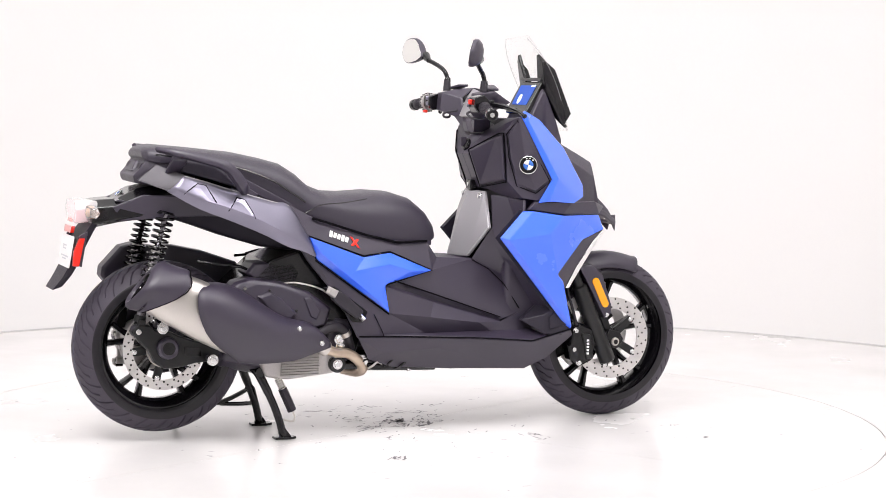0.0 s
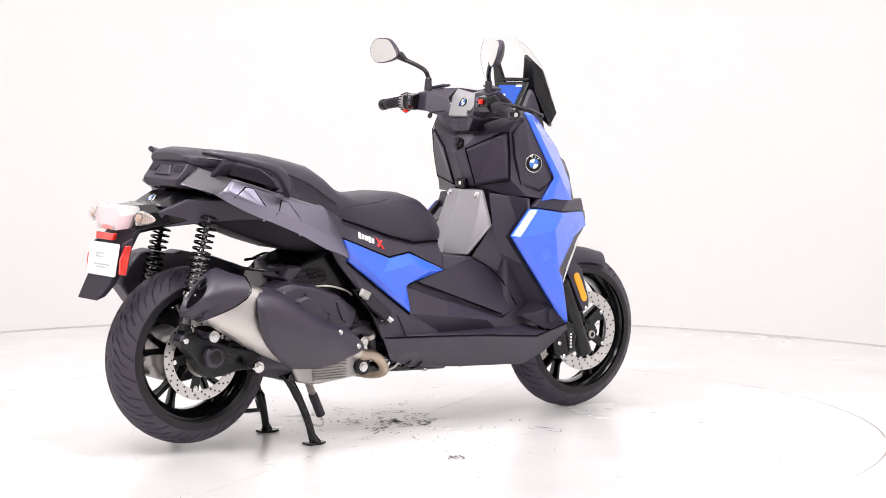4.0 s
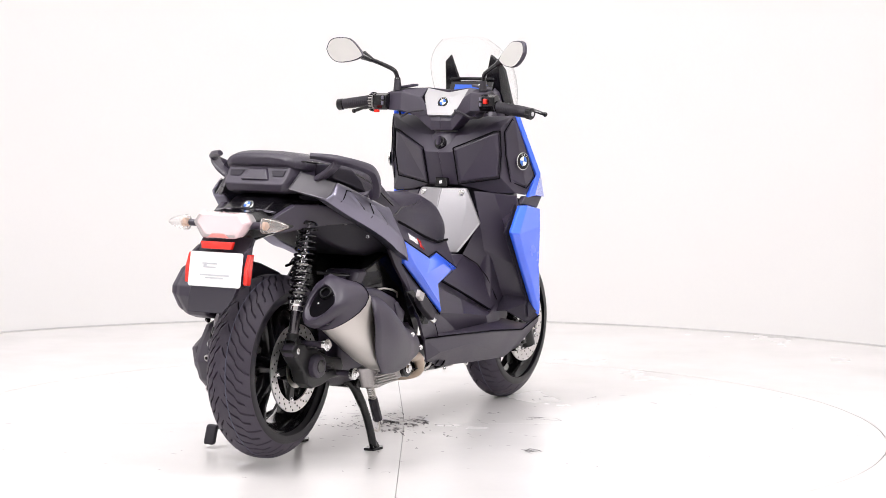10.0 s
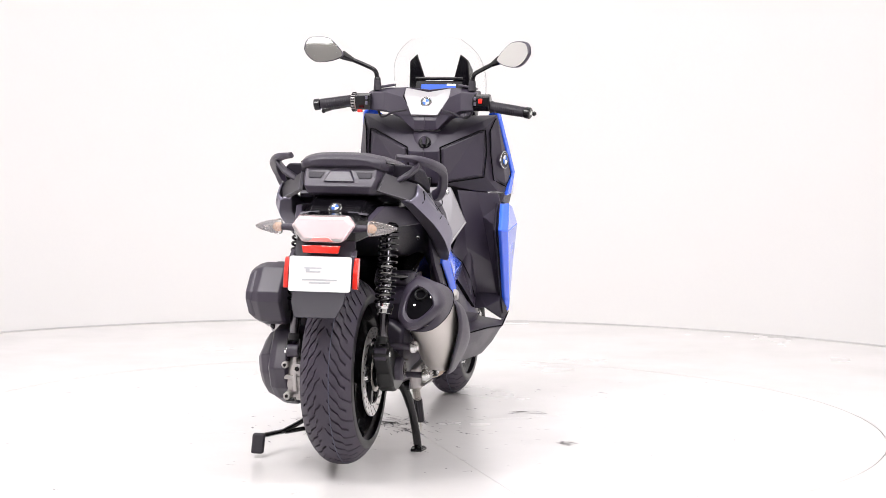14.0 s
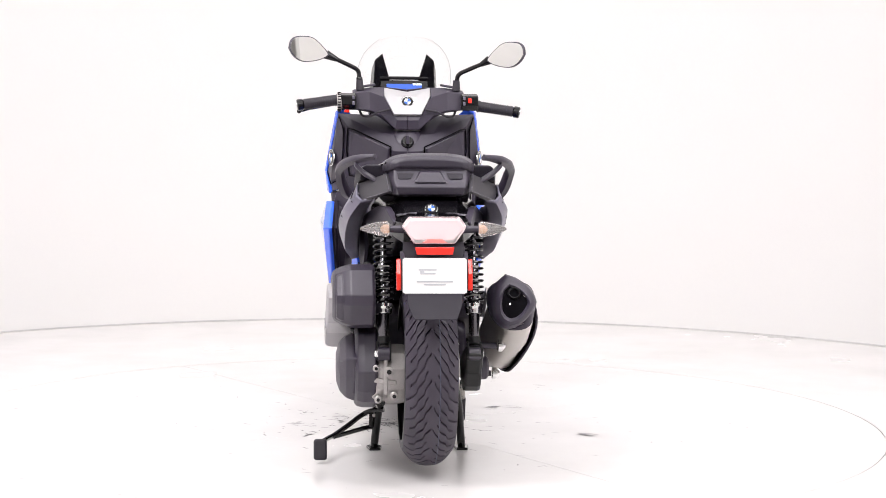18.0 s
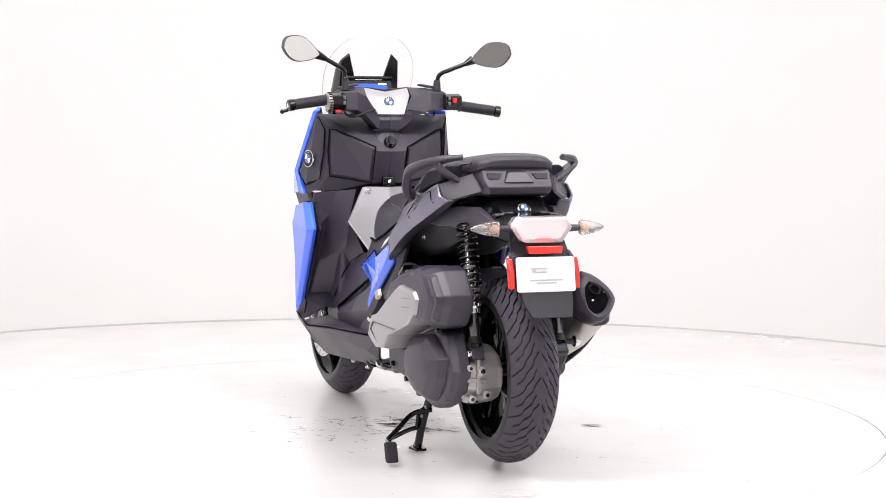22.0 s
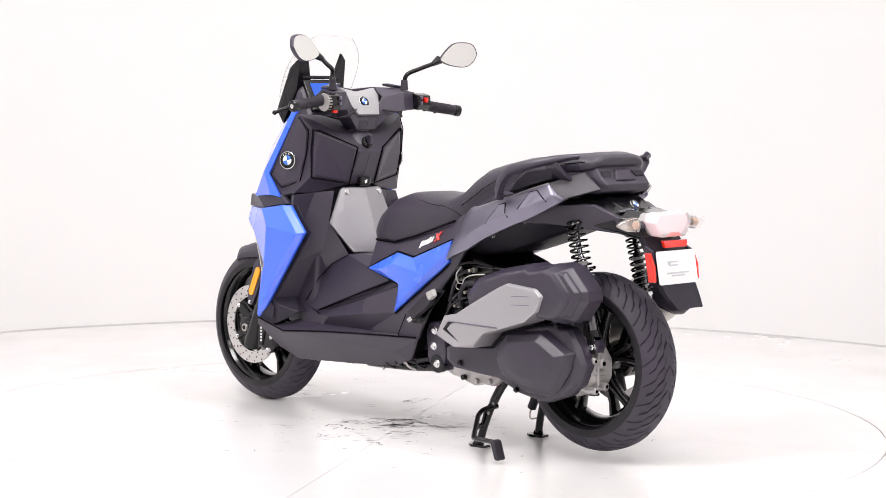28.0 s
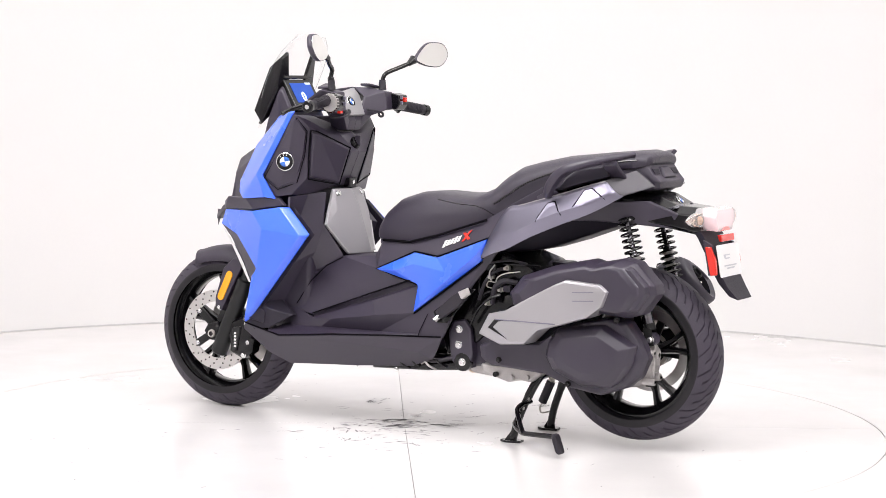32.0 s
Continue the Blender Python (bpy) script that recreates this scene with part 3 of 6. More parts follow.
for x, z in ((0.25, 0.478), (0.418, 0.404), (0.47, 0.425), (0.33, 0.47)):
    bolt(cover, (x, -0.176, z), (0, -1, 0), 0.0048, 0.012, STEEL if x < 0.3 else FORK)
part("cover_plate", chunk([(0.285, 0.455), (0.33, 0.468), (0.375, 0.44), (0.425, 0.39), (0.39, 0.365), (0.33, 0.40)], [(0.15, 1), (0.176, 0.97), (0.184, 0.8)], 1), BLACK, cover, bevel=0.003)
part("cover_rib", chunk([(0.44, 0.445), (0.462, 0.45), (0.50, 0.40), (0.485, 0.37), (0.465, 0.38)], [(0.15, 1), (0.174, 0.96), (0.178, 0.85)], 1), BLACK, cover, bevel=0.003)
part("intake_box", chunk([(0.265, 0.520), (0.291, 0.554), (0.425, 0.555), (0.452, 0.52), (0.436, 0.485), (0.304, 0.492)], [(0.02, 1), (0.12, 1), (0.135, 0.9)], 1), BLACK, engine, "black intake box", bevel=0.006)
for k, (pts, r_) in enumerate((([(0.36, -0.12, 0.48), (0.42, -0.15, 0.49), (0.50, -0.15, 0.47), (0.55, -0.12, 0.44)], 0.0032), ([(0.28, -0.1, 0.53), (0.24, -0.13, 0.545), (0.18, -0.12, 0.55), (0.12, -0.09, 0.56)], 0.005),
                               ([(0.42, 0.14, 0.53), (0.46, 0.16, 0.545), (0.50, 0.15, 0.52), (0.51, 0.14, 0.46)], 0.005), ([(0.44, 0.14, 0.47), (0.48, 0.155, 0.46), (0.51, 0.15, 0.43), (0.53, 0.14, 0.39)], 0.007), ([(0.30, 0.13, 0.555), (0.40, 0.15, 0.558), (0.50, 0.14, 0.552)], 0.0045))):
    part("cable", tube(curve_points(pts, 6), r_, 8), (STEEL if k == 0 else GLOSS), engine, "metal-sheathed cable" if k == 0 else "")
for pts in ([(0.45, 0.15, 0.497), (0.468, 0.16, 0.50), (0.472, 0.16, 0.484), (0.452, 0.155, 0.478)],):
    part("hose_clip", tube(curve_points(pts, 5), 0.002, 8), STEEL, engine, "bright wire clip")

part("water_elbow", tube(curve_points([(0.475, -0.15, 0.315), (0.505, -0.158, 0.330), (0.548, -0.160, 0.345), (0.582, -0.158, 0.330), (0.596, -0.150, 0.295)], 6), 0.0155, 14), RUBBER, engine, "black rubber water hose elbow")
part("hose_clamp", tube([(0.583, -0.1575, 0.329), (0.590, -0.155, 0.316)], 0.018, 18), STEEL, engine, "bright hose clamp")
for pts, r_, m_ in (([(0.40, 0.15, 0.545), (0.44, 0.165, 0.535), (0.475, 0.165, 0.50), (0.50, 0.16, 0.44)], 0.006, RUBBER), ([(0.34, 0.14, 0.56), (0.40, 0.16, 0.57), (0.47, 0.165, 0.555), (0.52, 0.16, 0.53)], 0.004, RUBBER),
                    ([(0.37, 0.15, 0.50), (0.41, 0.17, 0.505), (0.44, 0.17, 0.48), (0.45, 0.165, 0.43)], 0.0085, RUBBER), ([(0.42, 0.165, 0.46), (0.46, 0.175, 0.445), (0.50, 0.17, 0.41), (0.53, 0.16, 0.36)], 0.005, GLOSS),
                    ([(0.36, 0.15, 0.535), (0.40, 0.168, 0.53), (0.43, 0.17, 0.515), (0.44, 0.165, 0.49)], 0.0022, STEEL), ([(0.44, 0.17, 0.555), (0.455, 0.178, 0.53), (0.448, 0.178, 0.505)], 0.0025, ALLOY)):
    part("cable", tube(curve_points(pts, 6), r_, 8), m_, engine, "bare metal line" if m_ in (STEEL, ALLOY) else "")
for x_, z_ in ((0.425, 0.475), (0.405, 0.545), (0.46, 0.515), (0.47, 0.43)):
    bolt(engine, (x_, 0.172, z_), (0, 1, 0), 0.006, 0.03, STEEL)
part("connector", box((0.435, 0.150, 0.535), (0.470, 0.172, 0.556)), GLOSS, engine, "black cable connector", bevel=0.003)
part("connector", box((0.385, 0.150, 0.472), (0.412, 0.170, 0.490)), MATT, engine, "black cable connector", bevel=0.003)

# left flank covers
UP = [(0.346, 0.439), (0.359, 0.476), (0.313, 0.532), (0.203, 0.570), (0.085, 0.594), (0.056, 0.586), (-0.021, 0.602), (-0.068, 0.592), (-0.130, 0.526), (-0.134, 0.497), (-0.087, 0.435), (-0.043, 0.422), (0.044, 0.430), (0.20, 0.425)]
filt = part("air_filter_box", chunk(UP, [(0.155, 0.95), (0.162, 1.0), (0.225, 1.0), (0.248, 0.93), (0.270, 0.80), (0.276, 0.70)], -1), BLACK, engine, "black faceted air filter box", bevel=0.006, smooth=28)
part("filter_lid_rib", chunk([(-0.020, 0.590), (-0.066, 0.580), (-0.120, 0.524), (-0.122, 0.500), (-0.085, 0.447), (-0.045, 0.434), (-0.055, 0.500), (-0.030, 0.550)], [(0.225, 1.0), (0.252, 0.98), (0.266, 0.84)], -1), BLACK, filt, "raised rear facet", bevel=0.003, smooth=24)
part("filter_top_facet", chunk([(0.30, 0.522), (0.20, 0.556), (0.09, 0.578), (0.05, 0.572), (0.01, 0.545), (0.12, 0.545), (0.20, 0.510)], [(0.235, 1.0), (0.258, 0.98), (0.266, 0.9)], -1), BLACK, filt, "raised upper facet", bevel=0.003, smooth=24)
part("filter_joint", tube([(x, 0.2455, z) for x, z in ((-0.018, 0.588), (-0.026, 0.55), (-0.052, 0.50), (-0.042, 0.436))], 0.0018, 6), SEAM, filt)
LOW = [(0.478, 0.262), (0.482, 0.300), (0.44, 0.322), (0.351, 0.318), (0.27, 0.322), (0.21, 0.372), (0.10, 0.405), (0.024, 0.418), (-0.034, 0.406), (-0.075, 0.350), (-0.098, 0.300), (-0.072, 0.240), (-0.028, 0.204), (0.058, 0.174), (0.157, 0.190), (0.248, 0.226), (0.443, 0.240)]
drive = part("drive_cover", chunk(LOW, [(0.145, 0.95), (0.152, 1.0), (0.185, 0.998), (0.203, 0.965), (0.210, 0.90)], -1), BLACK, engine, "black belt drive cover", bevel=0.004, smooth=24)
lid = part("drive_lid", chunk([(0.228, 0.336), (0.196, 0.378), (0.038, 0.398), (-0.070, 0.338), (-0.056, 0.278), (-0.020, 0.228), (0.020, 0.200), (0.110, 0.200), (0.212, 0.244), (0.24, 0.29)], [(0.19, 1.0), (0.215, 0.985), (0.236, 0.90), (0.253, 0.70), (0.262, 0.42)], -1), BLACK, drive, "raised faceted drive cover lid", bevel=0.004, smooth=20)
for x, z in ((0.40, 0.262), (0.21, 0.352), (0.16, 0.205), (0.0, 0.412)):
    bolt(drive, (x, 0.222, z), (0, 1, 0), 0.007, 0.01, GLOSS)
SV = [(0.406, 0.413), (0.355, 0.423), (0.255, 0.478), (0.176, 0.519), (0.137, 0.535), (0.024, 0.526), (-0.002, 0.505), (0.016, 0.458), (0.063, 0.422), (0.166, 0.390), (0.230, 0.372), (0.279, 0.325), (0.366, 0.318), (0.441, 0.349)]
trim = part("silver_cover", chunk(SV, [(0.20, 1.0), (0.272, 1.0), (0.286, 0.965), (0.289, 0.90)], -1), SILVER, engine, "matt silver side trim", bevel=0.003, smooth=24)
part("recess", slab([(0.392, 0.2905, 0.372), (0.372, 0.2905, 0.395), (0.178, 0.2905, 0.394), (0.228, 0.2905, 0.375), (0.277, 0.2905, 0.334), (0.330, 0.2905, 0.336)], (0, -0.004, 0)), BRIGHT, trim, "arrow-shaped bright inset", bevel=0.001)
part("recess_edge", slab([(0.400, 0.2908, 0.372), (0.376, 0.2908, 0.400), (0.335, 0.2908, 0.3985), (0.366, 0.2908, 0.392), (0.382, 0.2908, 0.374), (0.330, 0.2908, 0.338)], (0, -0.004, 0)), GLOSS, trim, "dark edge of the inset")
part("recess_edge", tube([(0.376, 0.2905, 0.3985), (0.172, 0.2905, 0.3965)], 0.0018, 6), GREY, trim)
for z in (0.50, 0.474):
    part("engraved_line", slab([(0.045, 0.2903, z + 0.002), (0.115, 0.2903, z - 0.002), (0.115, 0.2903, z - 0.004), (0.045, 0.2903, z)], (0, -0.002, 0)), GREY, trim)
gear = part("gear_case", chunk([(-0.02, 0.198), (-0.06, 0.212), (-0.082, 0.25), (-0.085, 0.31), (-0.055, 0.352), (0.0, 0.372), (0.05, 0.34), (0.07, 0.25), (0.03, 0.203)], [(0.038, 0.66), (0.046, 0.84), (0.060, 0.96), (0.085, 1.0), (0.135, 1.0), (0.165, 0.82)], -1), ALLOY, engine, "grey cast alloy final drive case", bevel=0.005)
part("gear_case_web", slab([(-0.092, 0.13, 0.34), (-0.06, 0.13, 0.33), (-0.065, 0.13, 0.22), (-0.09, 0.13, 0.235)], (0, -0.012, 0)), ALLOY, gear, bevel=0.003)
part("gear_case_web", slab([(-0.088, 0.158, 0.285), (-0.088, 0.092, 0.275), (-0.088, 0.092, 0.262), (-0.088, 0.158, 0.270)], (0.02, 0, 0)), ALLOY, gear, bevel=0.003)
for y_, z_, r_ in ((0.115, 0.302, 0.015), (0.100, 0.232, 0.012), (0.146, 0.222, 0.011), (0.152, 0.312, 0.010)):
    part("case_boss", tube([(-0.06, y_, z_), (-0.098, y_, z_), (-0.100, y_, z_)], [r_, r_, r_ * 0.8], 16), ALLOY, gear)
    part("boss_plug", disc_on((-0.1012, y_, z_), (-1, 0, 0), r_ * 0.5, 0.002, 6), GLOSS, gear)
part("case_vent", box((-0.094, 0.125, 0.207), (-0.07, 0.15, 0.216)), GLOSS, gear, bevel=0.002)
sump = part("sump_lump", chunk([(0.29, 0.212), (0.32, 0.188), (0.36, 0.192), (0.40, 0.182), (0.45, 0.196), (0.50, 0.212), (0.50, 0.235), (0.29, 0.235)], [(0.08, 1), (0.142, 1), (0.15, 0.9)], -1), ALLOY, engine, "grey cast alloy sump", bevel=0.004)
for x_, z_ in ((0.33, 0.204), (0.385, 0.200), (0.44, 0.206)):
    part("sump_bolt", tube([(x_, 0.14, z_), (x_, 0.162, z_)], 0.009, 12), GLOSS if x_ > 0.4 else ALLOY, sump, bevel=0.001)
for z in (0.322, 0.352):
    bolt(gear, (-0.07, 0.168, z - 0.03), (0, 1, 0), 0.008, 0.02, STEEL)
plate_r = part("engine_link", chunk([(0.535, 0.345), (0.56, 0.372), (0.60, 0.365), (0.615, 0.33), (0.605, 0.24), (0.575, 0.205), (0.54, 0.215), (0.525, 0.26)], [(0.10, 1), (0.138, 1), (0.142, 0.93)], 1), BLACK, scooter, "black engine mounting plate with three bolts", bevel=0.004)
for x, z in ((0.569, 0.338), (0.574, 0.282), (0.568, 0.222)):
    bolt(plate_r, (x, -0.15, z), (0, -1, 0), 0.011, 0.014)
link = part("engine_link", chunk([(0.535, 0.345), (0.56, 0.372), (0.60, 0.365), (0.615, 0.33), (0.605, 0.24), (0.575, 0.205), (0.54, 0.215), (0.525, 0.26)], [(0.10, 1), (0.148, 1), (0.152, 0.93)], -1), BLACK, scooter, "black engine mounting plate with three bolts", bevel=0.004)
for x, z in ((0.575, 0.34), (0.577, 0.29), (0.563, 0.235)):
    bolt(link, (x, 0.160, z), (0, 1, 0), 0.0095, 0.012)
part("mount_bush", tube([(0.563, 0.13, 0.235), (0.563, 0.153, 0.235)], 0.03, 24), GLOSS, link, bevel=0.003)
for s in (1, -1):
    keel = part("frame_rail", tube([(0.57, -s * 0.13, 0.222), (0.70, -s * 0.14, 0.213), (0.90, -s * 0.13, 0.205)], 0.016, 12), GLOSS, scooter)
    part("rail_hose", tube(curve_points([(0.60, -s * 0.15, 0.245), (0.66, -s * 0.16, 0.232), (0.72, -s * 0.158, 0.24), (0.80, -s * 0.15, 0.228)], 6), 0.007, 8), RUBBER, keel)
    part("rail_bracket", box((0.68, -s * 0.155, 0.204), (0.80, -s * 0.12, 0.215)), GLOSS, keel)
    for k_, (x_, z_) in enumerate(((0.62, 0.226), (0.66, 0.216), (0.715, 0.222), (0.755, 0.212))):
        part("cable_clip", tube(curve_points([(x_, -s * 0.15, z_ - 0.012), (x_ + 0.012, -s * 0.172, z_), (x_ + 0.03, -s * 0.17, z_ + 0.012), (x_ + 0.05, -s * 0.155, z_ + 0.004)], 4), 0.0035, 8), ALLOY if k_ == 1 else GLOSS, keel)
    bolt(keel, (0.79, -s * 0.165, 0.225), (0, -s, 0), 0.007, 0.02)
bolt(keel, (0.645, -0.17, 0.232), (0, -1, 0), 0.014, 0.03)

# centre stand
stand = part("centre_stand", tube([(0.315, -0.125, 0.205), (0.315, 0.125, 0.205)], 0.015, 14), GLOSS, scooter, "black tubular centre stand, folded down")
for s in (1, -1):
    leg = part("stand_leg", tube(curve_points([(0.30, -s * 0.085, 0.215), (0.315, -s * 0.105, 0.195), (0.345, -s * 0.122, 0.13), (0.372, -s * 0.13, 0.06), (0.387, -s * 0.136, GROUND + 0.006)], 6), [0.014] * 12 + [0.0125] * 12 + [0.011], 12), GLOSS, stand)
    part("foot", ring_loft([[(0.385 + a, -s * 0.135 + b, z) for a, b in ((-0.028, -0.018), (-0.03, 0.016), (0.02, 0.024), (0.042, 0.01), (0.042, -0.012), (0.02, -0.024))] for z in (GROUND, GROUND + 0.008)]), GLOSS, leg, bevel=0.002)
    part("gusset", slab([(0.375, -s * 0.128, 0.05), (0.412, -s * 0.138, GROUND + 0.007), (0.372, -s * 0.138, GROUND + 0.007)], (0, -s * 0.006, 0)), GLOSS, leg)
sp0, sp1 = Vector((0.365, -0.132, 0.195)), Vector((0.425, -0.135, 0.06))
part("stand_spring", spring(sp0, sp0 + (sp1 - sp0) * 0.42, 0.0105, 0.0022, 9), STEEL, stand, "bare steel spring")
part("spring_sleeve", tube([sp0 + (sp1 - sp0) * 0.32, sp0 + (sp1 - sp0) * 0.86], 0.015, 16), RUBBER, stand, "black rubber sleeve", bevel=0.003)
part("spring_hook", tube(curve_points([sp0 + (sp1 - sp0) * 0.86, sp1, (0.418, -0.135, 0.045), (0.388, -0.135, 0.052)], 5), 0.003, 8), STEEL, stand)
arm = part("foot_lever", tube(curve_points([(0.338, 0.108, 0.122), (0.350, 0.150, 0.116), (0.351, 0.178, 0.102), (0.325, 0.216, 0.078), (0.290, 0.262, 0.052), (0.280, 0.271, 0.049), (0.250, 0.281, 0.050), (0.160, 0.303, 0.054)], 5), 0.0078, 10), GLOSS, stand, "black foot lever of the stand")
part("lever_brace", tube(curve_points([(0.372, 0.130, 0.064), (0.366, 0.166, 0.060), (0.336, 0.214, 0.052), (0.290, 0.262, 0.047)], 4), 0.0072, 10), GLOSS, arm)
part("lever_plate", slab([(0.333, 0.104, 0.152), (0.345, 0.152, 0.120), (0.362, 0.152, 0.062), (0.380, 0.122, 0.052), (0.360, 0.110, 0.12)], (0.006, 0.002, 0)), GLOSS, arm, bevel=0.002)
# pale discs stand in for bright background seen through the plate's holes
for y_, x_, z_ in ((0.128, 0.336, 0.132), (0.138, 0.350, 0.102)):
    part("plate_hole_disc", disc_on((x_ - 0.003, y_, z_), (-1, 0, -0.3), 0.0055, 0.004, 12), ALLOY, arm, "pale metal disc for the light seen through a hole")
part("pedal_pad", ring_loft([[(0.148 + c * 0.35 + a, 0.306 + b, 0.034 + c) for a, b in ((-0.009, -0.020), (-0.009, 0.020), (0.009, 0.020), (0.009, -0.020))] for c in (-0.030, 0.030)][::-1]), RUBBER, arm, "black rubber pedal pad", bevel=0.008, seg=3)
# ---- seat and tail ----
def saddle_ring(x, zt, zl, hw, lean=0.0, n=28):
    """A cross section: crowned top, tucked sides, flat underside."""
    out = []
    h = zt - zl
    for k in range(n):
        a = math.pi * k / (n - 1)
        c, s_ = math.cos(a), math.sin(a)
        u = math.copysign(abs(c) ** 0.62, c)
        v = s_ ** 0.75
        out.append((x + lean * v, u * hw * (1 - 0.10 * (1 - v)), zl + h * v))
    return out


SEAT = [(-0.058, 0.908, 0.886, 0.102, 0), (-0.046, 0.918, 0.876, 0.126, 0), (-0.01, 0.924, 0.868, 0.142, 0), (0.10, 0.914, 0.857, 0.148, 0), (0.24, 0.899, 0.822, 0.150, 0), (0.330, 0.880, 0.778, 0.156, 0),
        (0.382, 0.864, 0.748, 0.160, 0.008), (0.426, 0.834, 0.718, 0.165, 0.012), (0.47, 0.796, 0.696, 0.168, 0.01), (0.54, 0.772, 0.674, 0.168, 0), (0.62, 0.768, 0.647, 0.165, 0),
        (0.70, 0.773, 0.622, 0.160, 0), (0.77, 0.768, 0.611, 0.152, 0), (0.83, 0.748, 0.608, 0.142, 0.004), (0.875, 0.708, 0.609, 0.128, 0.008), (0.90, 0.668, 0.611, 0.112, 0.01), (0.912, 0.632, 0.614, 0.095, 0.006)]
rows = [saddle_ring(*r) for r in SEAT]
seat = part("seat", ring_loft(rows), VINYL, scooter, "black stitched vinyl dual seat", smooth=60, bevel=0.006, seg=3)
for s in (1, -1):
    seam = [(-0.02, 0.128, 0.895), (0.10, 0.1435, 0.882), (0.24, 0.1505, 0.852), (0.34, 0.157, 0.815), (0.40, 0.161, 0.778), (0.45, 0.166, 0.745)]
    part("piping", tube(curve_points([(x, -s * (y - 0.003), z) for x, y, z in seam], 6), 0.0028, 8), GLOSS, seat, "raised seam")
    fold = [(0.43, 0.166, 0.70), (0.50, 0.1715, 0.735), (0.58, 0.168, 0.742), (0.66, 0.15, 0.752)]
    part("stitching", tube(curve_points([(x, -s * (y - 0.004), z) for x, y, z in fold], 6), 0.0016, 6), GLOSS, seat)
base = part("seat_base", ring_loft([[(x, y, z) for y, z in ((-hw, z0), (-hw, z1), (hw, z1), (hw, z0))] for x, z0, z1, hw in
                                    ((-0.05, 0.865, 0.89, 0.10), (0.1, 0.845, 0.862, 0.13), (0.24, 0.80, 0.83, 0.14), (0.4, 0.715, 0.745, 0.148), (0.55, 0.655, 0.675, 0.152), (0.7, 0.60, 0.623, 0.15), (0.83, 0.59, 0.609, 0.132), (0.90, 0.595, 0.612, 0.10))]), BLACK, scooter, "black seat base", bevel=0.004)
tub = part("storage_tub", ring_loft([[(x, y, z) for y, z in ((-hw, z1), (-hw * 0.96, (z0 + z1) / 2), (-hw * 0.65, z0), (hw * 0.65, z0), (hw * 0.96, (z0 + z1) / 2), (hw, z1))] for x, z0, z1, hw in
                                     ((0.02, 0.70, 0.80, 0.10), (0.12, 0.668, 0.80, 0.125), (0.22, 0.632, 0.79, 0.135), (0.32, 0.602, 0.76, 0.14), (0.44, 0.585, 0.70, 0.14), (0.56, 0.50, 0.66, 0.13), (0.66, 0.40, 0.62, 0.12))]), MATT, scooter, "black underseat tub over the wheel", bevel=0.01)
for s in (1, -1):
    for x, z in ((0.20, 0.705), (0.335, 0.655)):
        bolt(tub, (x, -s * 0.145, z), (0, -s, 0), 0.005, 0.01)
# deepest black puts the shade under the fascia into the unit's colour
tail = part("tail_unit", ring_loft([[(x, y, z) for y, z in ((-hw * 0.75, z0), (-hw, z0 + 0.012), (-hw * 0.95, zm), (-hw * 0.6, z1), (hw * 0.6, z1), (hw * 0.95, zm), (hw, z0 + 0.012), (hw * 0.75, z0))] for x, z0, zm, z1, hw in
                                    ((0.22, 0.705, 0.76, 0.82, 0.165), (0.10, 0.703, 0.76, 0.815, 0.138), (0.0, 0.698, 0.755, 0.80, 0.130), (-0.07, 0.693, 0.745, 0.79, 0.124), (-0.13, 0.686, 0.737, 0.759, 0.118), (-0.19, 0.672, 0.733, 0.755, 0.092), (-0.212, 0.668, 0.731, 0.753, 0.084))]), GLOSS, scooter, "black tail unit, coloured darker for the shade under the fascia", bevel=0.005, smooth=28)
for s in (1, -1):
    part("tail_wing", facets(side_map({"a": (0.235, 0.18, 0.705), "b": (0.10, 0.145, 0.705), "c": (-0.03, 0.128, 0.698), "d": (-0.13, 0.112, 0.690), "e": (-0.15, 0.110, 0.735), "f": (-0.06, 0.130, 0.772), "g": (0.05, 0.145, 0.768), "h": (0.20, 0.178, 0.735)}, s), ["a b g h", "b c f g", "c d e f"], (0, s * 0.02, 0)), BLACK, tail, bevel=0.004)
    part("tail_slot", slab(side([(-0.130, 0.100, 0.757), (-0.130, 0.042, 0.763), (-0.142, 0.042, 0.758), (-0.142, 0.096, 0.752)], s), (0.02, 0, -0.006)), GREY2, tail, "raised slot", bevel=0.002)
fascia = part("rear_fascia", ring_loft([[(xr, -hw * 0.93, z), (xr, hw * 0.93, z), (xr + 0.02, hw, z), (0.10, hw + 0.03, z), (0.10, -hw - 0.03, z), (xr + 0.02, -hw, z)] for xr, z, hw in
                                        ((-0.048, 0.800, 0.092), (-0.080, 0.808, 0.098), (-0.086, 0.830, 0.106), (-0.066, 0.850, 0.112), (-0.046, 0.880, 0.112))]), BLACK, tail, "black rear fascia under the seat", bevel=0.004, smooth=28)
part("fascia_latch", ring_loft([[(-0.080, -0.046, 0.842), (-0.080, 0.046, 0.842), (-0.062, 0.028, 0.872), (-0.062, -0.028, 0.872)], [(-0.05, -0.050, 0.842), (-0.05, 0.050, 0.842), (-0.04, 0.032, 0.876), (-0.04, -0.032, 0.876)]]), BLACK, fascia, bevel=0.003)
for s in (1, -1):
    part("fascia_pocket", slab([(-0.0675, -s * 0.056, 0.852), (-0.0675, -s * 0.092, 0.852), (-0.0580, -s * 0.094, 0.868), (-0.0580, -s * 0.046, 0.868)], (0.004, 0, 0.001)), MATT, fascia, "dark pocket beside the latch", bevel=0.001)
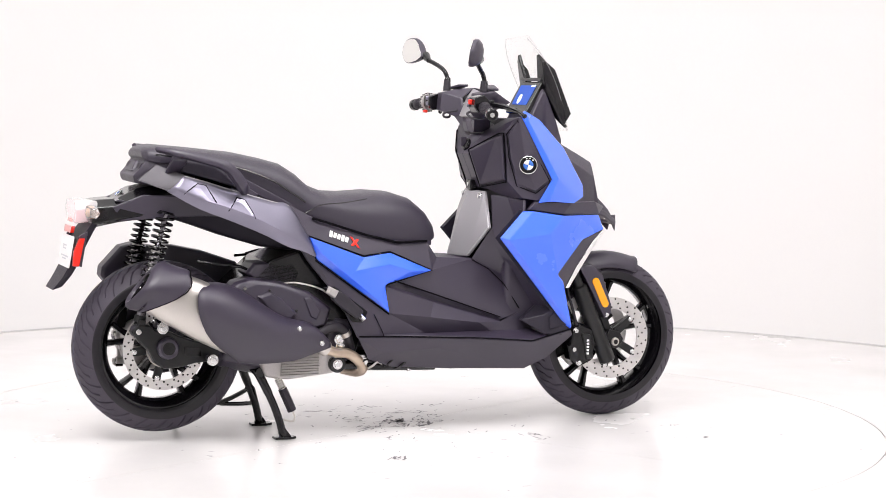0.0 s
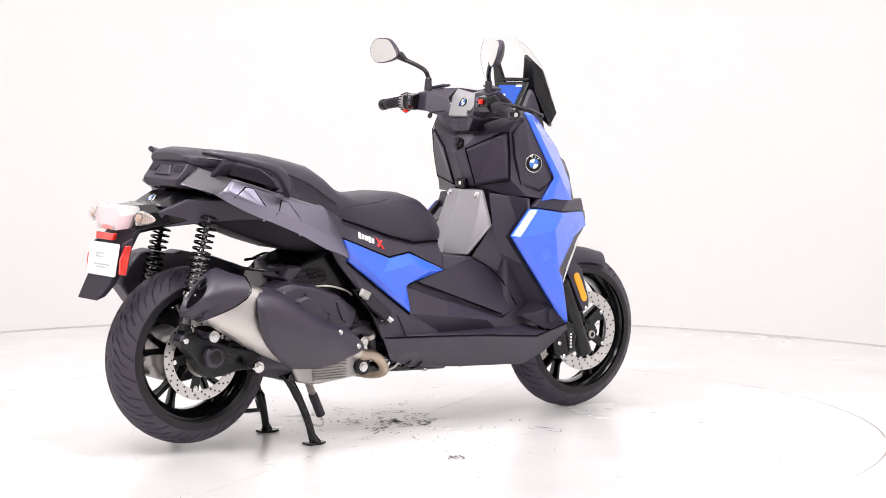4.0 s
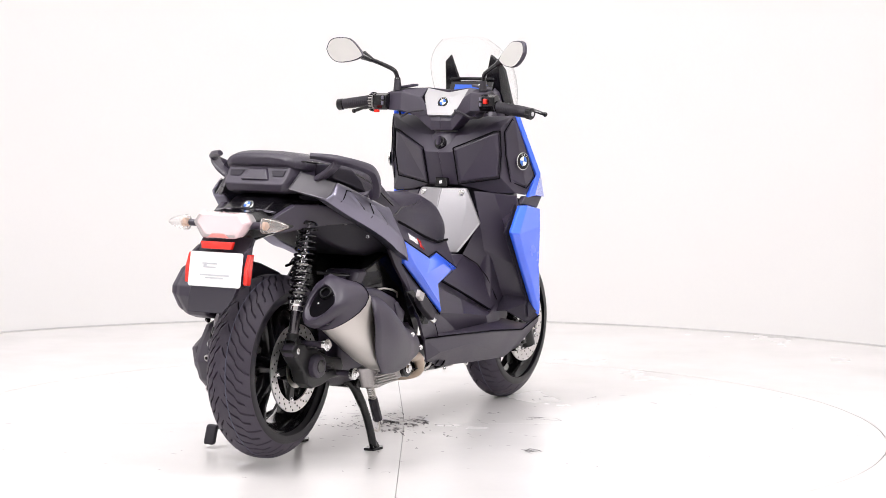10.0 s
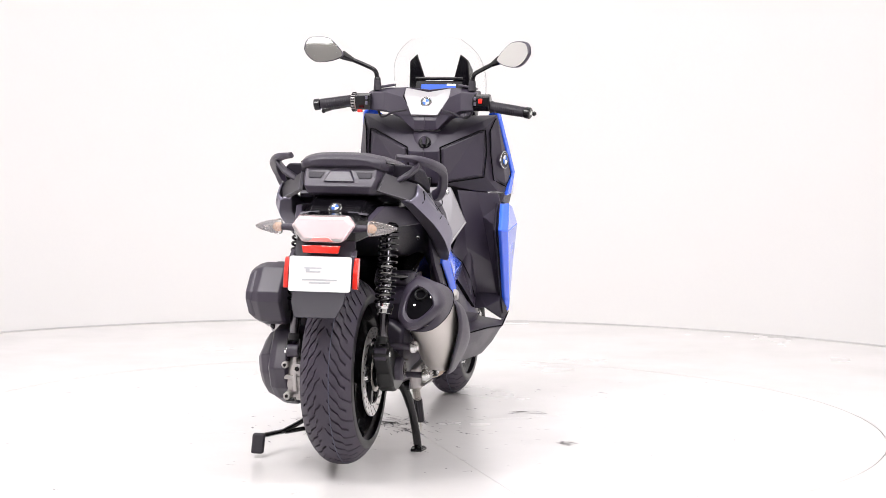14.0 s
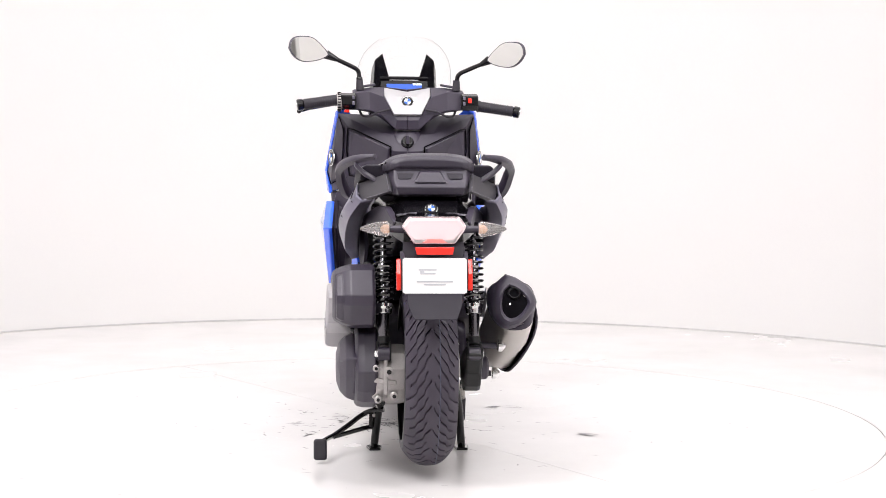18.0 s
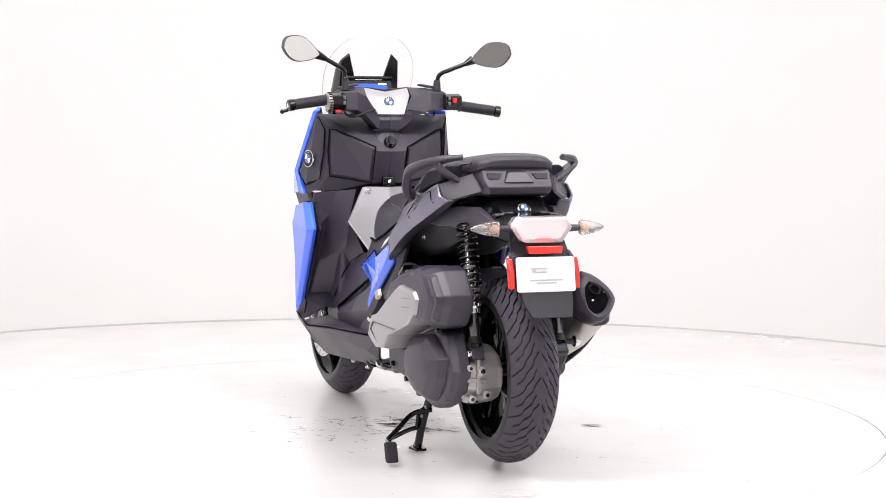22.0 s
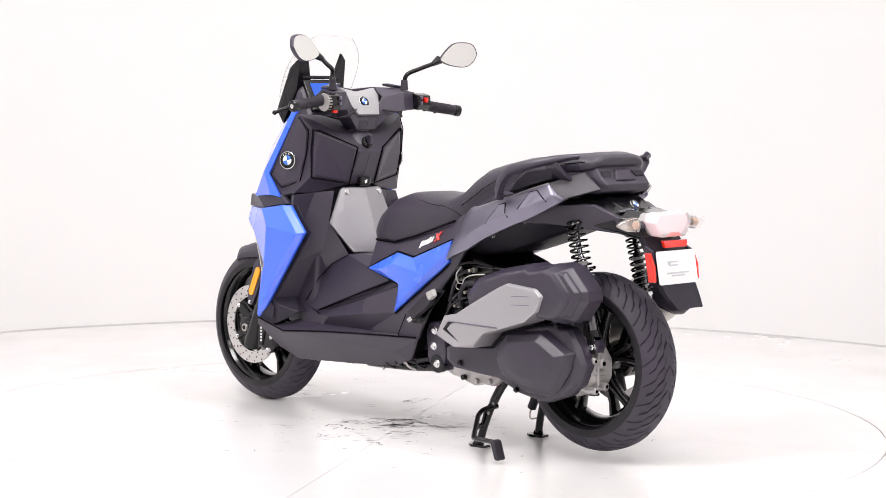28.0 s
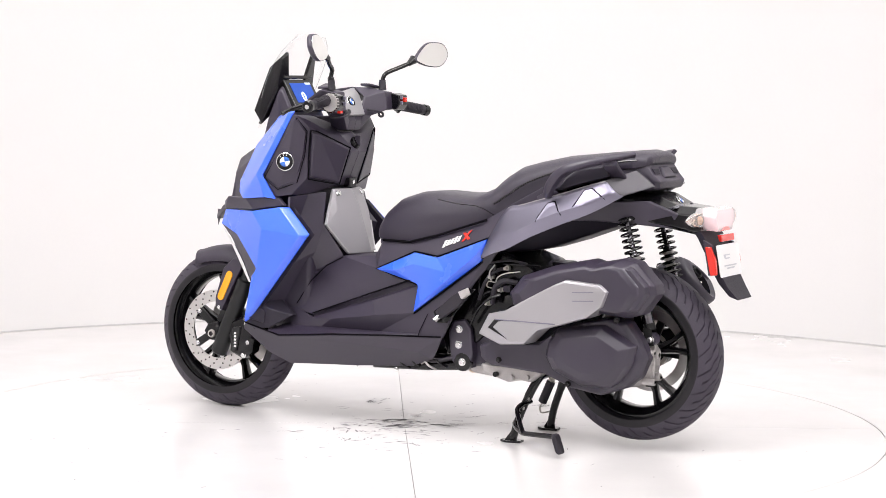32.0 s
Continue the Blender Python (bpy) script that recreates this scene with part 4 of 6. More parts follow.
# painted side panels
PANEL = [[(0.046, 0.203, 0.830), (0.014, 0.206, 0.800), (0.000, 0.193, 0.787), (0.005, 0.160, 0.792)],
         [(0.115, 0.203, 0.812), (0.100, 0.235, 0.762), (0.090, 0.222, 0.736), (0.095, 0.180, 0.745)],
         [(0.190, 0.203, 0.788), (0.190, 0.246, 0.733), (0.190, 0.230, 0.697), (0.195, 0.185, 0.706)],
         [(0.260, 0.201, 0.768), (0.275, 0.249, 0.698), (0.290, 0.232, 0.655), (0.295, 0.187, 0.664)],
         [(0.330, 0.196, 0.748), (0.350, 0.243, 0.660), (0.370, 0.228, 0.615), (0.372, 0.187, 0.624)],
         [(0.388, 0.186, 0.735), (0.410, 0.226, 0.634), (0.425, 0.218, 0.597), (0.424, 0.185, 0.604)],
         [(0.448, 0.194, 0.640), (0.462, 0.205, 0.600), (0.472, 0.204, 0.577), (0.468, 0.185, 0.582)]]


def straight(r, steps=5):
    return [Vector(p) + (Vector(q) - Vector(p)) * k / steps for p, q in zip(r, r[1:]) for k in range(steps)] + [Vector(r[-1])]


PANEL_NET = list(zip(*(curve_points(c, 5) for c in zip(*[straight(r) for r in PANEL]))))


def panel_sheet(s):
    return ring_loft([[(p.x, -s * p.y, p.z) for p in r] for r in PANEL_NET], cap=False, closed=False)


def on_panel(tree, x, z, s, lift):
    """The place on a tail side panel at a point seen from the side, lifted off along its normal."""
    p, n, k, d = tree.ray_cast(Vector((x, -s * 0.5, z)), Vector((0, s, 0)))
    return p + n * (lift if n.y * -s > 0 else -lift)


for s in (1, -1):
    sheet = panel_sheet(s)
    sheet.normal_update()
    tree = BVHTree.FromBMesh(sheet)
    panel = part("side_panel", sheet, GREY, scooter, "dark silver-grey tail side panel", solid=0.006, smooth=55)
    for q in ([(0.178, 0.727), (0.209, 0.764), (0.235, 0.757), (0.262, 0.703)], [(0.046, 0.779), (0.088, 0.808), (0.114, 0.802), (0.140, 0.750)]):
        line = [(x0 + (x1 - x0) * k / 4, z0 + (z1 - z0) * k / 4) for (x0, z0), (x1, z1) in zip(q, q[1:]) for k in range(4)] + [q[-1]]
        part("trapezoid_groove", tube([on_panel(tree, x, z, s, 0.0036) for x, z in line], 0.0017, 6), SEAM, panel, "dark groove round a raised trapezoid")
        mx, mz = sum(x for x, z in q) / 4, sum(z for x, z in q) / 4
        inset = [(mx + (x - mx) * 0.9, mz + (z - mz) * 0.9) for x, z in q]
        # same grey as the panel; only the tipped upper edge makes it look lighter
        part("trapezoid", ring_loft([[on_panel(tree, x, z, s, lift + up_ * f) for (x, z), f in zip(inset, (0, 1, 1, 0))] for lift, up_ in ((0.001, 0.0), (0.0042, 0.0020))]), GREY, panel, "raised trapezoid in the panel grey, tipped to catch light", bevel=0.0008)
    cap_ = part("panel_cap", facets(side_map({"d": (0.064, 0.202, 0.831), "w": (0.040, 0.203, 0.814), "e": (-0.020, 0.124, 0.866), "r": (-0.076, 0.117, 0.818), "q": (0.018, 0.194, 0.784), "g": (-0.030, 0.155, 0.800)}, s), ["w d e r g", "w g q"], (0.004, s * 0.010, -0.004)), CAP_GREY, panel, "satin black-grey rear end of the side panel", bevel=0.003)
    # paler tube colours in the highlight along the cap's edge
    part("cap_edge_glint", tube(side([(-0.020, 0.125, 0.867), (-0.077, 0.118, 0.818), (0.003, 0.192, 0.788)], s), 0.0014, 8), GREY2, cap_, "paler line for the highlight on the cap edge")
    # silver line stands in for the highlight on the panel's top edge
    part("panel_edge_glint", tube([(x, -s * y, z) for x, y, z in ((0.05, 0.203, 0.832), (0.115, 0.204, 0.814), (0.19, 0.204, 0.790), (0.26, 0.202, 0.770), (0.33, 0.197, 0.750), (0.386, 0.188, 0.737))], 0.0022, 8), SILVER, panel)
    # grab rails
    rail = [(0.238, 0.214, 0.788), (0.226, 0.232, 0.800), (0.208, 0.244, 0.824), (0.184, 0.250, 0.850), (0.150, 0.252, 0.870), (0.08, 0.238, 0.889), (0.025, 0.212, 0.902), (-0.005, 0.184, 0.909), (-0.024, 0.155, 0.913)]
    pts = curve_points(side(rail, s), 5)
    rings = []
    for i, p in enumerate(pts):
        t_ = (pts[min(i + 1, len(pts) - 1)] - pts[max(i - 1, 0)]).normalized()
        w_ = Vector((0.25, -s * 1.0, 0.25))
        w_ = (w_ - t_ * w_.dot(t_)).normalized()
        h_ = t_.cross(w_)
        e_ = 0.9 if i < 30 else max(0.6, 0.9 - 0.04 * (i - 30))
        e2_ = e_ * (1.6 if i < 12 else 1.6 - 0.04 * (i - 12) if i < 27 else 1.0)
        rings.append([p + w_ * a * e_ + h_ * b * e2_ for a, b in ((-0.014, -0.006), (-0.010, -0.011), (0.010, -0.011), (0.014, -0.006), (0.014, 0.006), (0.010, 0.011), (-0.010, 0.011), (-0.014, 0.006))])
    grab = part("grab_rail", ring_loft(rings), BLACK, scooter, "black grab rail", smooth=40)
    part("rail_strut", ring_loft([[(x + a, -s * y, z + b) for a, b in ((-0.026, -0.004), (-0.02, 0.009), (0.02, 0.007), (0.027, -0.005), (0.02, -0.011), (-0.02, -0.010))] for x, y, z in ((0.034, 0.214, 0.892), (0.028, 0.188, 0.866), (0.026, 0.150, 0.842))]), BLACK, grab, bevel=0.004)
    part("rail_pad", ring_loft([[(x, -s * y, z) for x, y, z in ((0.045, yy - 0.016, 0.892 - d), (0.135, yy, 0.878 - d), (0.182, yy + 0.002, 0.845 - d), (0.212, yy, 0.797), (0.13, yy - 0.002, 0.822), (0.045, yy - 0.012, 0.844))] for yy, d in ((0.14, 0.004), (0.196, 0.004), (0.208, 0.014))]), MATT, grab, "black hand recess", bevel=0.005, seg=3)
    part("rail_foot", chunk([(0.275, 0.755), (0.285, 0.775), (0.245, 0.80), (0.225, 0.79), (0.23, 0.775)], [(0.16, 1), (0.196, 1), (0.202, 0.9)], s), BLACK, grab, bevel=0.004)

# lights and plate
lamp = part("tail_light", ring_loft([[(x, y, z) for y, z in ((-h1, zm), (-h0, z1), (h0, z1), (h1, zm), (h2, z0), (-h2, z0))] for x, z0, zm, z1, h0, h1, h2 in
                                     ((-0.19, 0.690, 0.728, 0.752, 0.070, 0.086, 0.055), (-0.235, 0.684, 0.729, 0.757, 0.072, 0.092, 0.060), (-0.262, 0.682, 0.727, 0.752, 0.066, 0.086, 0.056))]), FROST, scooter, "clear tail light lens over the plate", bevel=0.006, seg=3)
part("lamp_unit", slab([(-0.238, -0.082, 0.728), (-0.238, -0.064, 0.752), (-0.238, 0.064, 0.752), (-0.238, 0.082, 0.728), (-0.238, 0.054, 0.692), (-0.238, -0.054, 0.692)], (0.02, 0, 0)), TAIL_GLOW, lamp, "lit tail lamp", bevel=0.003)
part("red_bulb_cover", slab([(-0.2648, -0.02, 0.697), (-0.2648, 0.02, 0.697), (-0.2648, 0.036, 0.685), (-0.2648, -0.036, 0.685)], (0.006, 0, 0)), PINK, lamp, "pale red lower lens", bevel=0.002)
for s in (1, -1):
    ind = part("turn_signal", ring_loft([[(x0 + (a - x0) * k, -s * y, 0.721 + b * k) for a, b in ((x0 - 0.020, 0), (x0 - 0.014, 0.022), (x0 + 0.011, 0.023), (x0 + 0.018, 0), (x0 + 0.010, -0.022), (x0 - 0.014, -0.021))] for x0, y, k in ((-0.224, 0.124, 0.75), (-0.224, 0.131, 1.0), (-0.221, 0.16, 0.82), (-0.217, 0.186, 0.5), (-0.214, 0.204, 0.15))]), SIGNAL, scooter, "clear turn signal", bevel=0.002)
    part("amber_bulb", ring_loft([[(-0.224 + math.cos(a) * r_, -s * y, 0.721 + math.sin(a) * r_) for a in (2 * math.pi * k / 12 for k in range(12))] for y, r_ in ((0.128, 0.009), (0.1305, 0.0115), (0.140, 0.011), (0.148, 0.003))]), BULB, ind, "amber bulb")
    part("stalk", tube([(-0.205, -s * 0.07, 0.718), (-0.222, -s * 0.127, 0.721)], [0.012, 0.009], 12), BLACK, ind)
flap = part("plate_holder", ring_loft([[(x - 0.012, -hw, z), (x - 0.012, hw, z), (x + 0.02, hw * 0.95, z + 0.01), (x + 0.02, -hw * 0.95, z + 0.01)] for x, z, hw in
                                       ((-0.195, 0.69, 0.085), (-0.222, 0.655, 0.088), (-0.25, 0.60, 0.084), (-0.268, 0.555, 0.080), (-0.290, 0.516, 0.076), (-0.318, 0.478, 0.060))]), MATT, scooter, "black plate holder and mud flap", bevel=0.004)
plate = part("number_plate", slab([(-0.268, -0.083, 0.644), (-0.268, 0.083, 0.644), (-0.2688, 0.088, 0.641), (-0.2692, 0.089, 0.637), (-0.284, 0.089, 0.554), (-0.2845, 0.088, 0.550), (-0.285, 0.083, 0.547), (-0.285, -0.083, 0.547), (-0.2845, -0.088, 0.550), (-0.284, -0.089, 0.554), (-0.2692, -0.089, 0.637), (-0.2688, -0.088, 0.641)], (0.003, 0, 0)), WHITE, scooter, "white paper dealer plate with faint grey print", bevel=0.001)
for y0, y1, z in ((-0.005, 0.045, 0.612), (-0.002, 0.04, 0.602), (-0.05, 0.05, 0.580), (-0.03, 0.03, 0.572)):
    x_ = -0.2688 - (0.644 - z) * 0.175
    part("print_bar", slab([(x_ - 0.0006, y0, z + 0.002), (x_ - 0.0006, y1, z + 0.002), (x_ - 0.0006, y1, z - 0.002), (x_ - 0.0006, y0, z - 0.002)], (0.0008, 0, 0)), PRINT, plate)
part("print_dot", disc_on((-0.2752, 0.035, 0.606), (-1, 0, 0), 0.006, 0.001), PRINT, plate)
part("top_reflector", slab([(-0.268, -0.055, 0.674), (-0.268, 0.055, 0.674), (-0.272, 0.05, 0.653), (-0.272, -0.05, 0.653)], (0.012, 0, 0)), RED, scooter, "red strip reflector over the plate", bevel=0.002)
for s in (1, -1):
    part("side_reflector", slab([(-0.236, -s * 0.106, 0.640), (-0.254, -s * 0.106, 0.640), (-0.272, -s * 0.106, 0.600), (-0.276, -s * 0.106, 0.555), (-0.255, -s * 0.106, 0.553), (-0.245, -s * 0.106, 0.60)], (0, s * 0.014, 0)), RED, scooter, "red side reflector", bevel=0.003)
    part("reflector_arm", slab([(-0.225, -s * 0.094, 0.66), (-0.255, -s * 0.094, 0.645), (-0.27, -s * 0.094, 0.56), (-0.245, -s * 0.094, 0.55)], (0, s * 0.012, 0)), BLACK, scooter, bevel=0.002)


def roundel(parent, centre, normal, up, r):
    """A round badge: dark ring with a bright rim and four quarters in blue and white."""
    c, n_, u = Vector(centre), Vector(normal).normalized(), Vector(up)
    u = (u - n_ * u.dot(n_)).normalized()
    v = n_.cross(u)
    badge = part("round_badge", tube([c - n_ * 0.004, c, c + n_ * 0.001], [r, r, r * 0.94], 32), CHROME, parent, "round badge with blue and white quarters")
    part("badge_ring", tube([c, c + n_ * 0.0016], r * 0.92, 32), GLOSS, badge)
    for q in range(4):
        bm = bmesh.new()
        arc = [bm.verts.new(c + n_ * 0.0024)]
        for k in range(9):
            a = math.pi / 2 * (q + k / 8)
            arc.append(bm.verts.new(c + n_ * 0.0024 + (u * math.cos(a) + v * math.sin(a)) * r * 0.56))
        bm.faces.new(arc)
        part("badge_quarter", bm, (BADGE_BLUE if q % 2 else WHITE), badge, solid=0.0006)
    for k in (-0.5, 0.0, 0.5):
        d = u * math.cos(k) - v * math.sin(k)
        part("badge_mark", tube([c + d * r * 0.74 + n_ * 0.001, c + d * r * 0.74 + n_ * 0.0019], r * 0.075, 8), WHITE, badge)
    return badge


roundel(tail, (-0.114, 0.0, 0.770), (-0.62, 0, 0.6), (0, 0, 1), 0.019)

# ---- body between seat and steering ----
BD = {"s1": (0.385, 0.180, 0.742), "s2": (0.49, 0.160, 0.688), "s3": (0.65, 0.155, 0.634), "s4": (0.76, 0.148, 0.607), "s5": (0.875, 0.125, 0.607), "s6": (0.915, 0.105, 0.556), "s7": (1.045, 0.100, 0.547), "s8": (1.145, 0.118, 0.492), "s9": (1.225, 0.145, 0.385),
      "A": (0.452, 0.197, 0.640), "B": (0.634, 0.185, 0.571), "C": (0.733, 0.160, 0.581), "D": (0.88, 0.156, 0.519), "E": (0.711, 0.172, 0.480), "E2": (0.715, 0.180, 0.470), "F": (0.724, 0.180, 0.386), "G": (0.478, 0.180, 0.565),
      "x2": (0.88, 0.160, 0.424), "x3": (1.12, 0.158, 0.350), "y2": (0.88, 0.178, 0.416), "y3": (1.12, 0.162, 0.343), "f1": (0.635, 0.186, 0.312), "f2": (0.853, 0.176, 0.317), "f3": (1.10, 0.168, 0.306), "f4": (1.20, 0.165, 0.312), "m": (0.86, 0.200, 0.371), "m2": (1.03, 0.196, 0.348),
      "r1": (0.455, 0.170, 0.560), "r2": (0.553, 0.186, 0.437), "r3": (0.618, 0.186, 0.312), "c5": (0.875, 0.0, 0.607), "c6": (0.915, 0.0, 0.560), "c7": (1.045, 0.0, 0.553), "g0": (0.42, 0.165, 0.62)}
for s in (1, -1):
    hull = part("body_side", facets(side_map(BD, s), ["s1 s2 A", "A s2 s3 B", "B s3 s4 C", "C s4 s5 D", "s5 s6 D", "D s6 s7", "D s7 s8 x2", "D x2 E", "x2 s8 s9 x3", "E x2 y2 E2", "x2 x3 y3 y2", "E2 y2 m F", "y2 y3 m2 m", "y3 s9 f4", "m2 y3 f4 f3", "m m2 f3 f2", "F m f2", "F f2 f1 r3 r2 G", "G r2 r1", "A g0 s1", "g0 A G r1", "c5 c6 s6 s5", "c6 c7 s7 s6"], (0, s * 0.01, 0)), BLACK, scooter, "black textured body flank and centre tunnel", bevel=0.004, smooth=22)
    BL = {"A": (0.452, 0.206, 0.637), "B": (0.634, 0.196, 0.569), "C": (0.733, 0.166, 0.579), "D": (0.878, 0.164, 0.518), "D2": (0.80, 0.186, 0.520), "E": (0.711, 0.182, 0.479), "F": (0.724, 0.190, 0.388), "G": (0.480, 0.188, 0.565), "H": (0.60, 0.204, 0.525), "g": (0.492, 0.205, 0.585), "I": (0.72, 0.200, 0.545), "J": (0.695, 0.200, 0.42)}
    part("blue_side_panel", facets(side_map(BL, s), ["A B H g", "A g G", "B C I H", "C D D2 I", "D2 D E", "I D2 E", "H I E J", "E F J", "g H J", "G g J F"], (0, s * 0.012, 0)), BLUE, hull, "gloss blue side panel", bevel=0.003, seg=3, smooth=25)
    # dark strip laid over the step; its colour stands in for the shade there
    part("crease_shade", slab(side([(0.730, 0.1815, 0.497), (0.88, 0.1765, 0.4455), (1.122, 0.1665, 0.3595), (1.122, 0.1665, 0.3565), (0.88, 0.1780, 0.4405), (0.740, 0.1825, 0.489)], s), (0, s * 0.012, 0)), SEAM, hull, "near-black strip for the shade along the flank crease")
    for nm, pts, r_ in (("panel_joint", [(0.450, 0.201, 0.641), (0.634, 0.190, 0.5735), (0.733, 0.164, 0.583), (0.882, 0.160, 0.519), (0.711, 0.177, 0.475), (0.724, 0.184, 0.383), (0.476, 0.184, 0.562)], 0.0022),
                        ("seat_joint", [(0.470, 0.172, 0.695), (0.55, 0.168, 0.670), (0.65, 0.162, 0.638), (0.76, 0.153, 0.611), (0.872, 0.130, 0.611)], 0.004),
                        ("rear_joint", [(0.672, 0.1865, 0.385), (0.70, 0.1875, 0.33), (0.712, 0.188, 0.296)], 0.0014),
                        ("footwell_joint", [(1.040, 0.104, 0.545), (1.09, 0.128, 0.515), (1.14, 0.142, 0.465), (1.19, 0.155, 0.385)], 0.0018)):
        part(nm, tube(side(pts, s), r_, 6), SEAM, hull, "dark joint between panels")
    # raised badge under the seat
    lead = 1 if s < 0 else -1                      # the wording runs rearwards on the left flank, forwards on the right
    along = lambda f: (0.574 - lead * (f - 0.5) * 0.100)
    flank = lambda x, z: 0.197 - (x - 0.452) * 0.066 - 0.465 * (z - 0.640 + (x - 0.452) * 0.379)
    for k in range(5):
        f0, f1 = 0.135 * k, 0.135 * k + 0.105
        q = []
        for f, up_ in ((f0, 1), (f1, 1), (f1, -1), (f0, -1)):
            x0 = along(f)
            x0 += (0.003 if lead < 0 else -0.003) * up_
            z0 = 0.622 - (x0 - 0.592) * 0.36 + (0.0105 if k in (0, 3) else 0.0085) * up_
            q.append((x0, flank(x0, z0) + 0.0045, z0))
        part("badge_bar", slab(side(q, s), (0, s * 0.003, 0)), WHITE, hull, "white badge bar", bevel=0.001)
    for tilt_ in (1, -1):
        q = []
        for f, up_ in ((0.70, tilt_ * 1.0), (0.80, tilt_ * 1.0), (1.04, -tilt_ * 1.0), (0.94, -tilt_ * 1.0)):
            x0 = along(f)
            z0 = 0.622 - (x0 - 0.592) * 0.36 + 0.014 * up_
            q.append((x0, flank(x0, z0) + 0.005 + 0.0006 * tilt_, z0))
        part("badge_stroke", slab(side(q, s), (0, s * 0.003, 0)), RED, hull, "red crossed badge stroke", bevel=0.001)
    # folded pillion footpeg in its recess
    part("peg_recess", slab(side([(0.50, 0.1835, 0.475), (0.54, 0.187, 0.478), (0.65, 0.190, 0.395), (0.635, 0.190, 0.360), (0.60, 0.190, 0.362)], s), (0, s * 0.004, 0)), GLOSS, hull, bevel=0.002)
    a, b = Vector(side([(0.528, 0.20, 0.458)], s)[0]), Vector(side([(0.615, 0.202, 0.388)], s)[0])
    peg = part("footpeg", ring_loft([[p + Vector((dx * k, -s * dy, dz * k)) for dx, dz, dy in ((0.012, 0.014, 0), (0.012, 0.014, 0.024), (-0.012, -0.014, 0.024), (-0.012, -0.014, 0))] for p, k in ((a, 0.9), (a + (b - a) * 0.3, 1.1), (b, 0.85))]), RUBBER, scooter, "black folded pillion footpeg", bevel=0.004)
    part("peg_tip", ring_loft([[a + Vector((dx, -s * dy, dz)) for dx, dz, dy in ((0.010, 0.012, 0.018), (-0.020, 0.026, 0.018), (-0.030, 0.004, 0.018), (-0.006, -0.014, 0.018))], [a + Vector((dx, -s * dy, dz)) for dx, dz, dy in ((0.012, 0.010, 0.030), (-0.014, 0.022, 0.029), (-0.022, 0.004, 0.029), (0.0, -0.012, 0.030))]]), ALLOY, peg, "bare alloy peg tip", bevel=0.002)
    part("peg_pivot", tube([b + Vector((0.004, -s * 0.002, -0.004)), b + Vector((0.016, -s * 0.014, -0.018))], 0.009, 12), CHROME, peg, "bright pivot pin")
    # belly pan and footboard
    BP = {"b0": (0.618, 0.188, 0.312), "b1": (0.78, 0.220, 0.310), "b2": (1.0, 0.238, 0.300), "b3": (1.20, 0.248, 0.284), "b4": (1.335, 0.246, 0.318), "b5": (1.345, 0.240, 0.300), "d0": (0.66, 0.172, 0.238), "d1": (0.735, 0.170, 0.212), "d2": (0.94, 0.165, 0.197), "d3": (1.20, 0.178, 0.187), "d4": (1.27, 0.205, 0.225), "e1": (0.735, 0.08, 0.206), "e2": (0.94, 0.06, 0.19), "e3": (1.20, 0.07, 0.180), "w": (0.88, 0.216, 0.272), "w0": (0.70, 0.200, 0.262), "z1": (1.25, 0.10, 0.24)}
    pan = part("belly_pan", facets(side_map(BP, s), ["b0 b1 w w0", "b1 b2 w", "b2 b3 d3 w", "b3 b4 b5 d4 d3", "w0 w d2 d1 d0", "w d3 d2", "b0 w0 d0", "d1 d2 e2 e1", "d2 d3 e3 e2", "d3 d4 z1 e3"], (0, s * 0.008, 0.004)), BLACK, scooter, "dark grey-black belly pan", bevel=0.004, smooth=22)
    FB = {"f2": (0.70, 0.180, 0.318), "f3": (1.06, 0.172, 0.318), "f4": (1.235, 0.15, 0.318), "b1": (0.78, 0.216, 0.318), "b2": (1.0, 0.232, 0.306), "b3": (1.20, 0.242, 0.290), "b3b": (1.255, 0.243, 0.300), "k1": (1.24, 0.150, 0.392), "k2": (1.262, 0.238, 0.350), "k3": (1.33, 0.245, 0.345), "k4": (1.34, 0.15, 0.42), "k5": (1.335, 0.243, 0.313)}
    part("footboard", facets(side_map(FB, s), ["f2 f3 b2 b1", "f3 f4 b3 b2", "f4 b3b b3"], (0, 0, -0.01)), BLACK, pan, "black ribbed footboard", bevel=0.003, smooth=22)
    part("pan_joint", tube(side([(0.622, 0.190, 0.315), (0.78, 0.221, 0.313), (1.0, 0.2395, 0.304), (1.20, 0.2495, 0.288), (1.335, 0.247, 0.322)], s), 0.0024, 6), SEAM, pan, "dark joint along the pan")
    TB = {"ap": (1.178, 0.196, 0.350), "tm": (1.250, 0.230, 0.370), "bt": (1.243, 0.238, 0.308), "ft": (1.305, 0.222, 0.402), "fb": (1.335, 0.244, 0.326), "it": (1.262, 0.150, 0.408), "ib": (1.185, 0.150, 0.345), "bb": (1.30, 0.244, 0.300)}
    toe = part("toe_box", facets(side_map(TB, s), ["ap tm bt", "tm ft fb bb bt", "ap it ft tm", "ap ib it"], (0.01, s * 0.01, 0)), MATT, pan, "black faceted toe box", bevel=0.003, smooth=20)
    part("toe_inset", slab(side([(1.262, 0.2365, 0.362), (1.300, 0.2315, 0.386), (1.322, 0.2445, 0.336), (1.262, 0.2415, 0.322)], s), (0.002, s * 0.006, 0)), MATT, toe, "sunk panel", bevel=0.002)
    for x in (0.95, 1.12, 0.80):
        bolt(pan, (x, -s * 0.168, 0.193), (0, -s, -0.4), 0.006, 0.008)
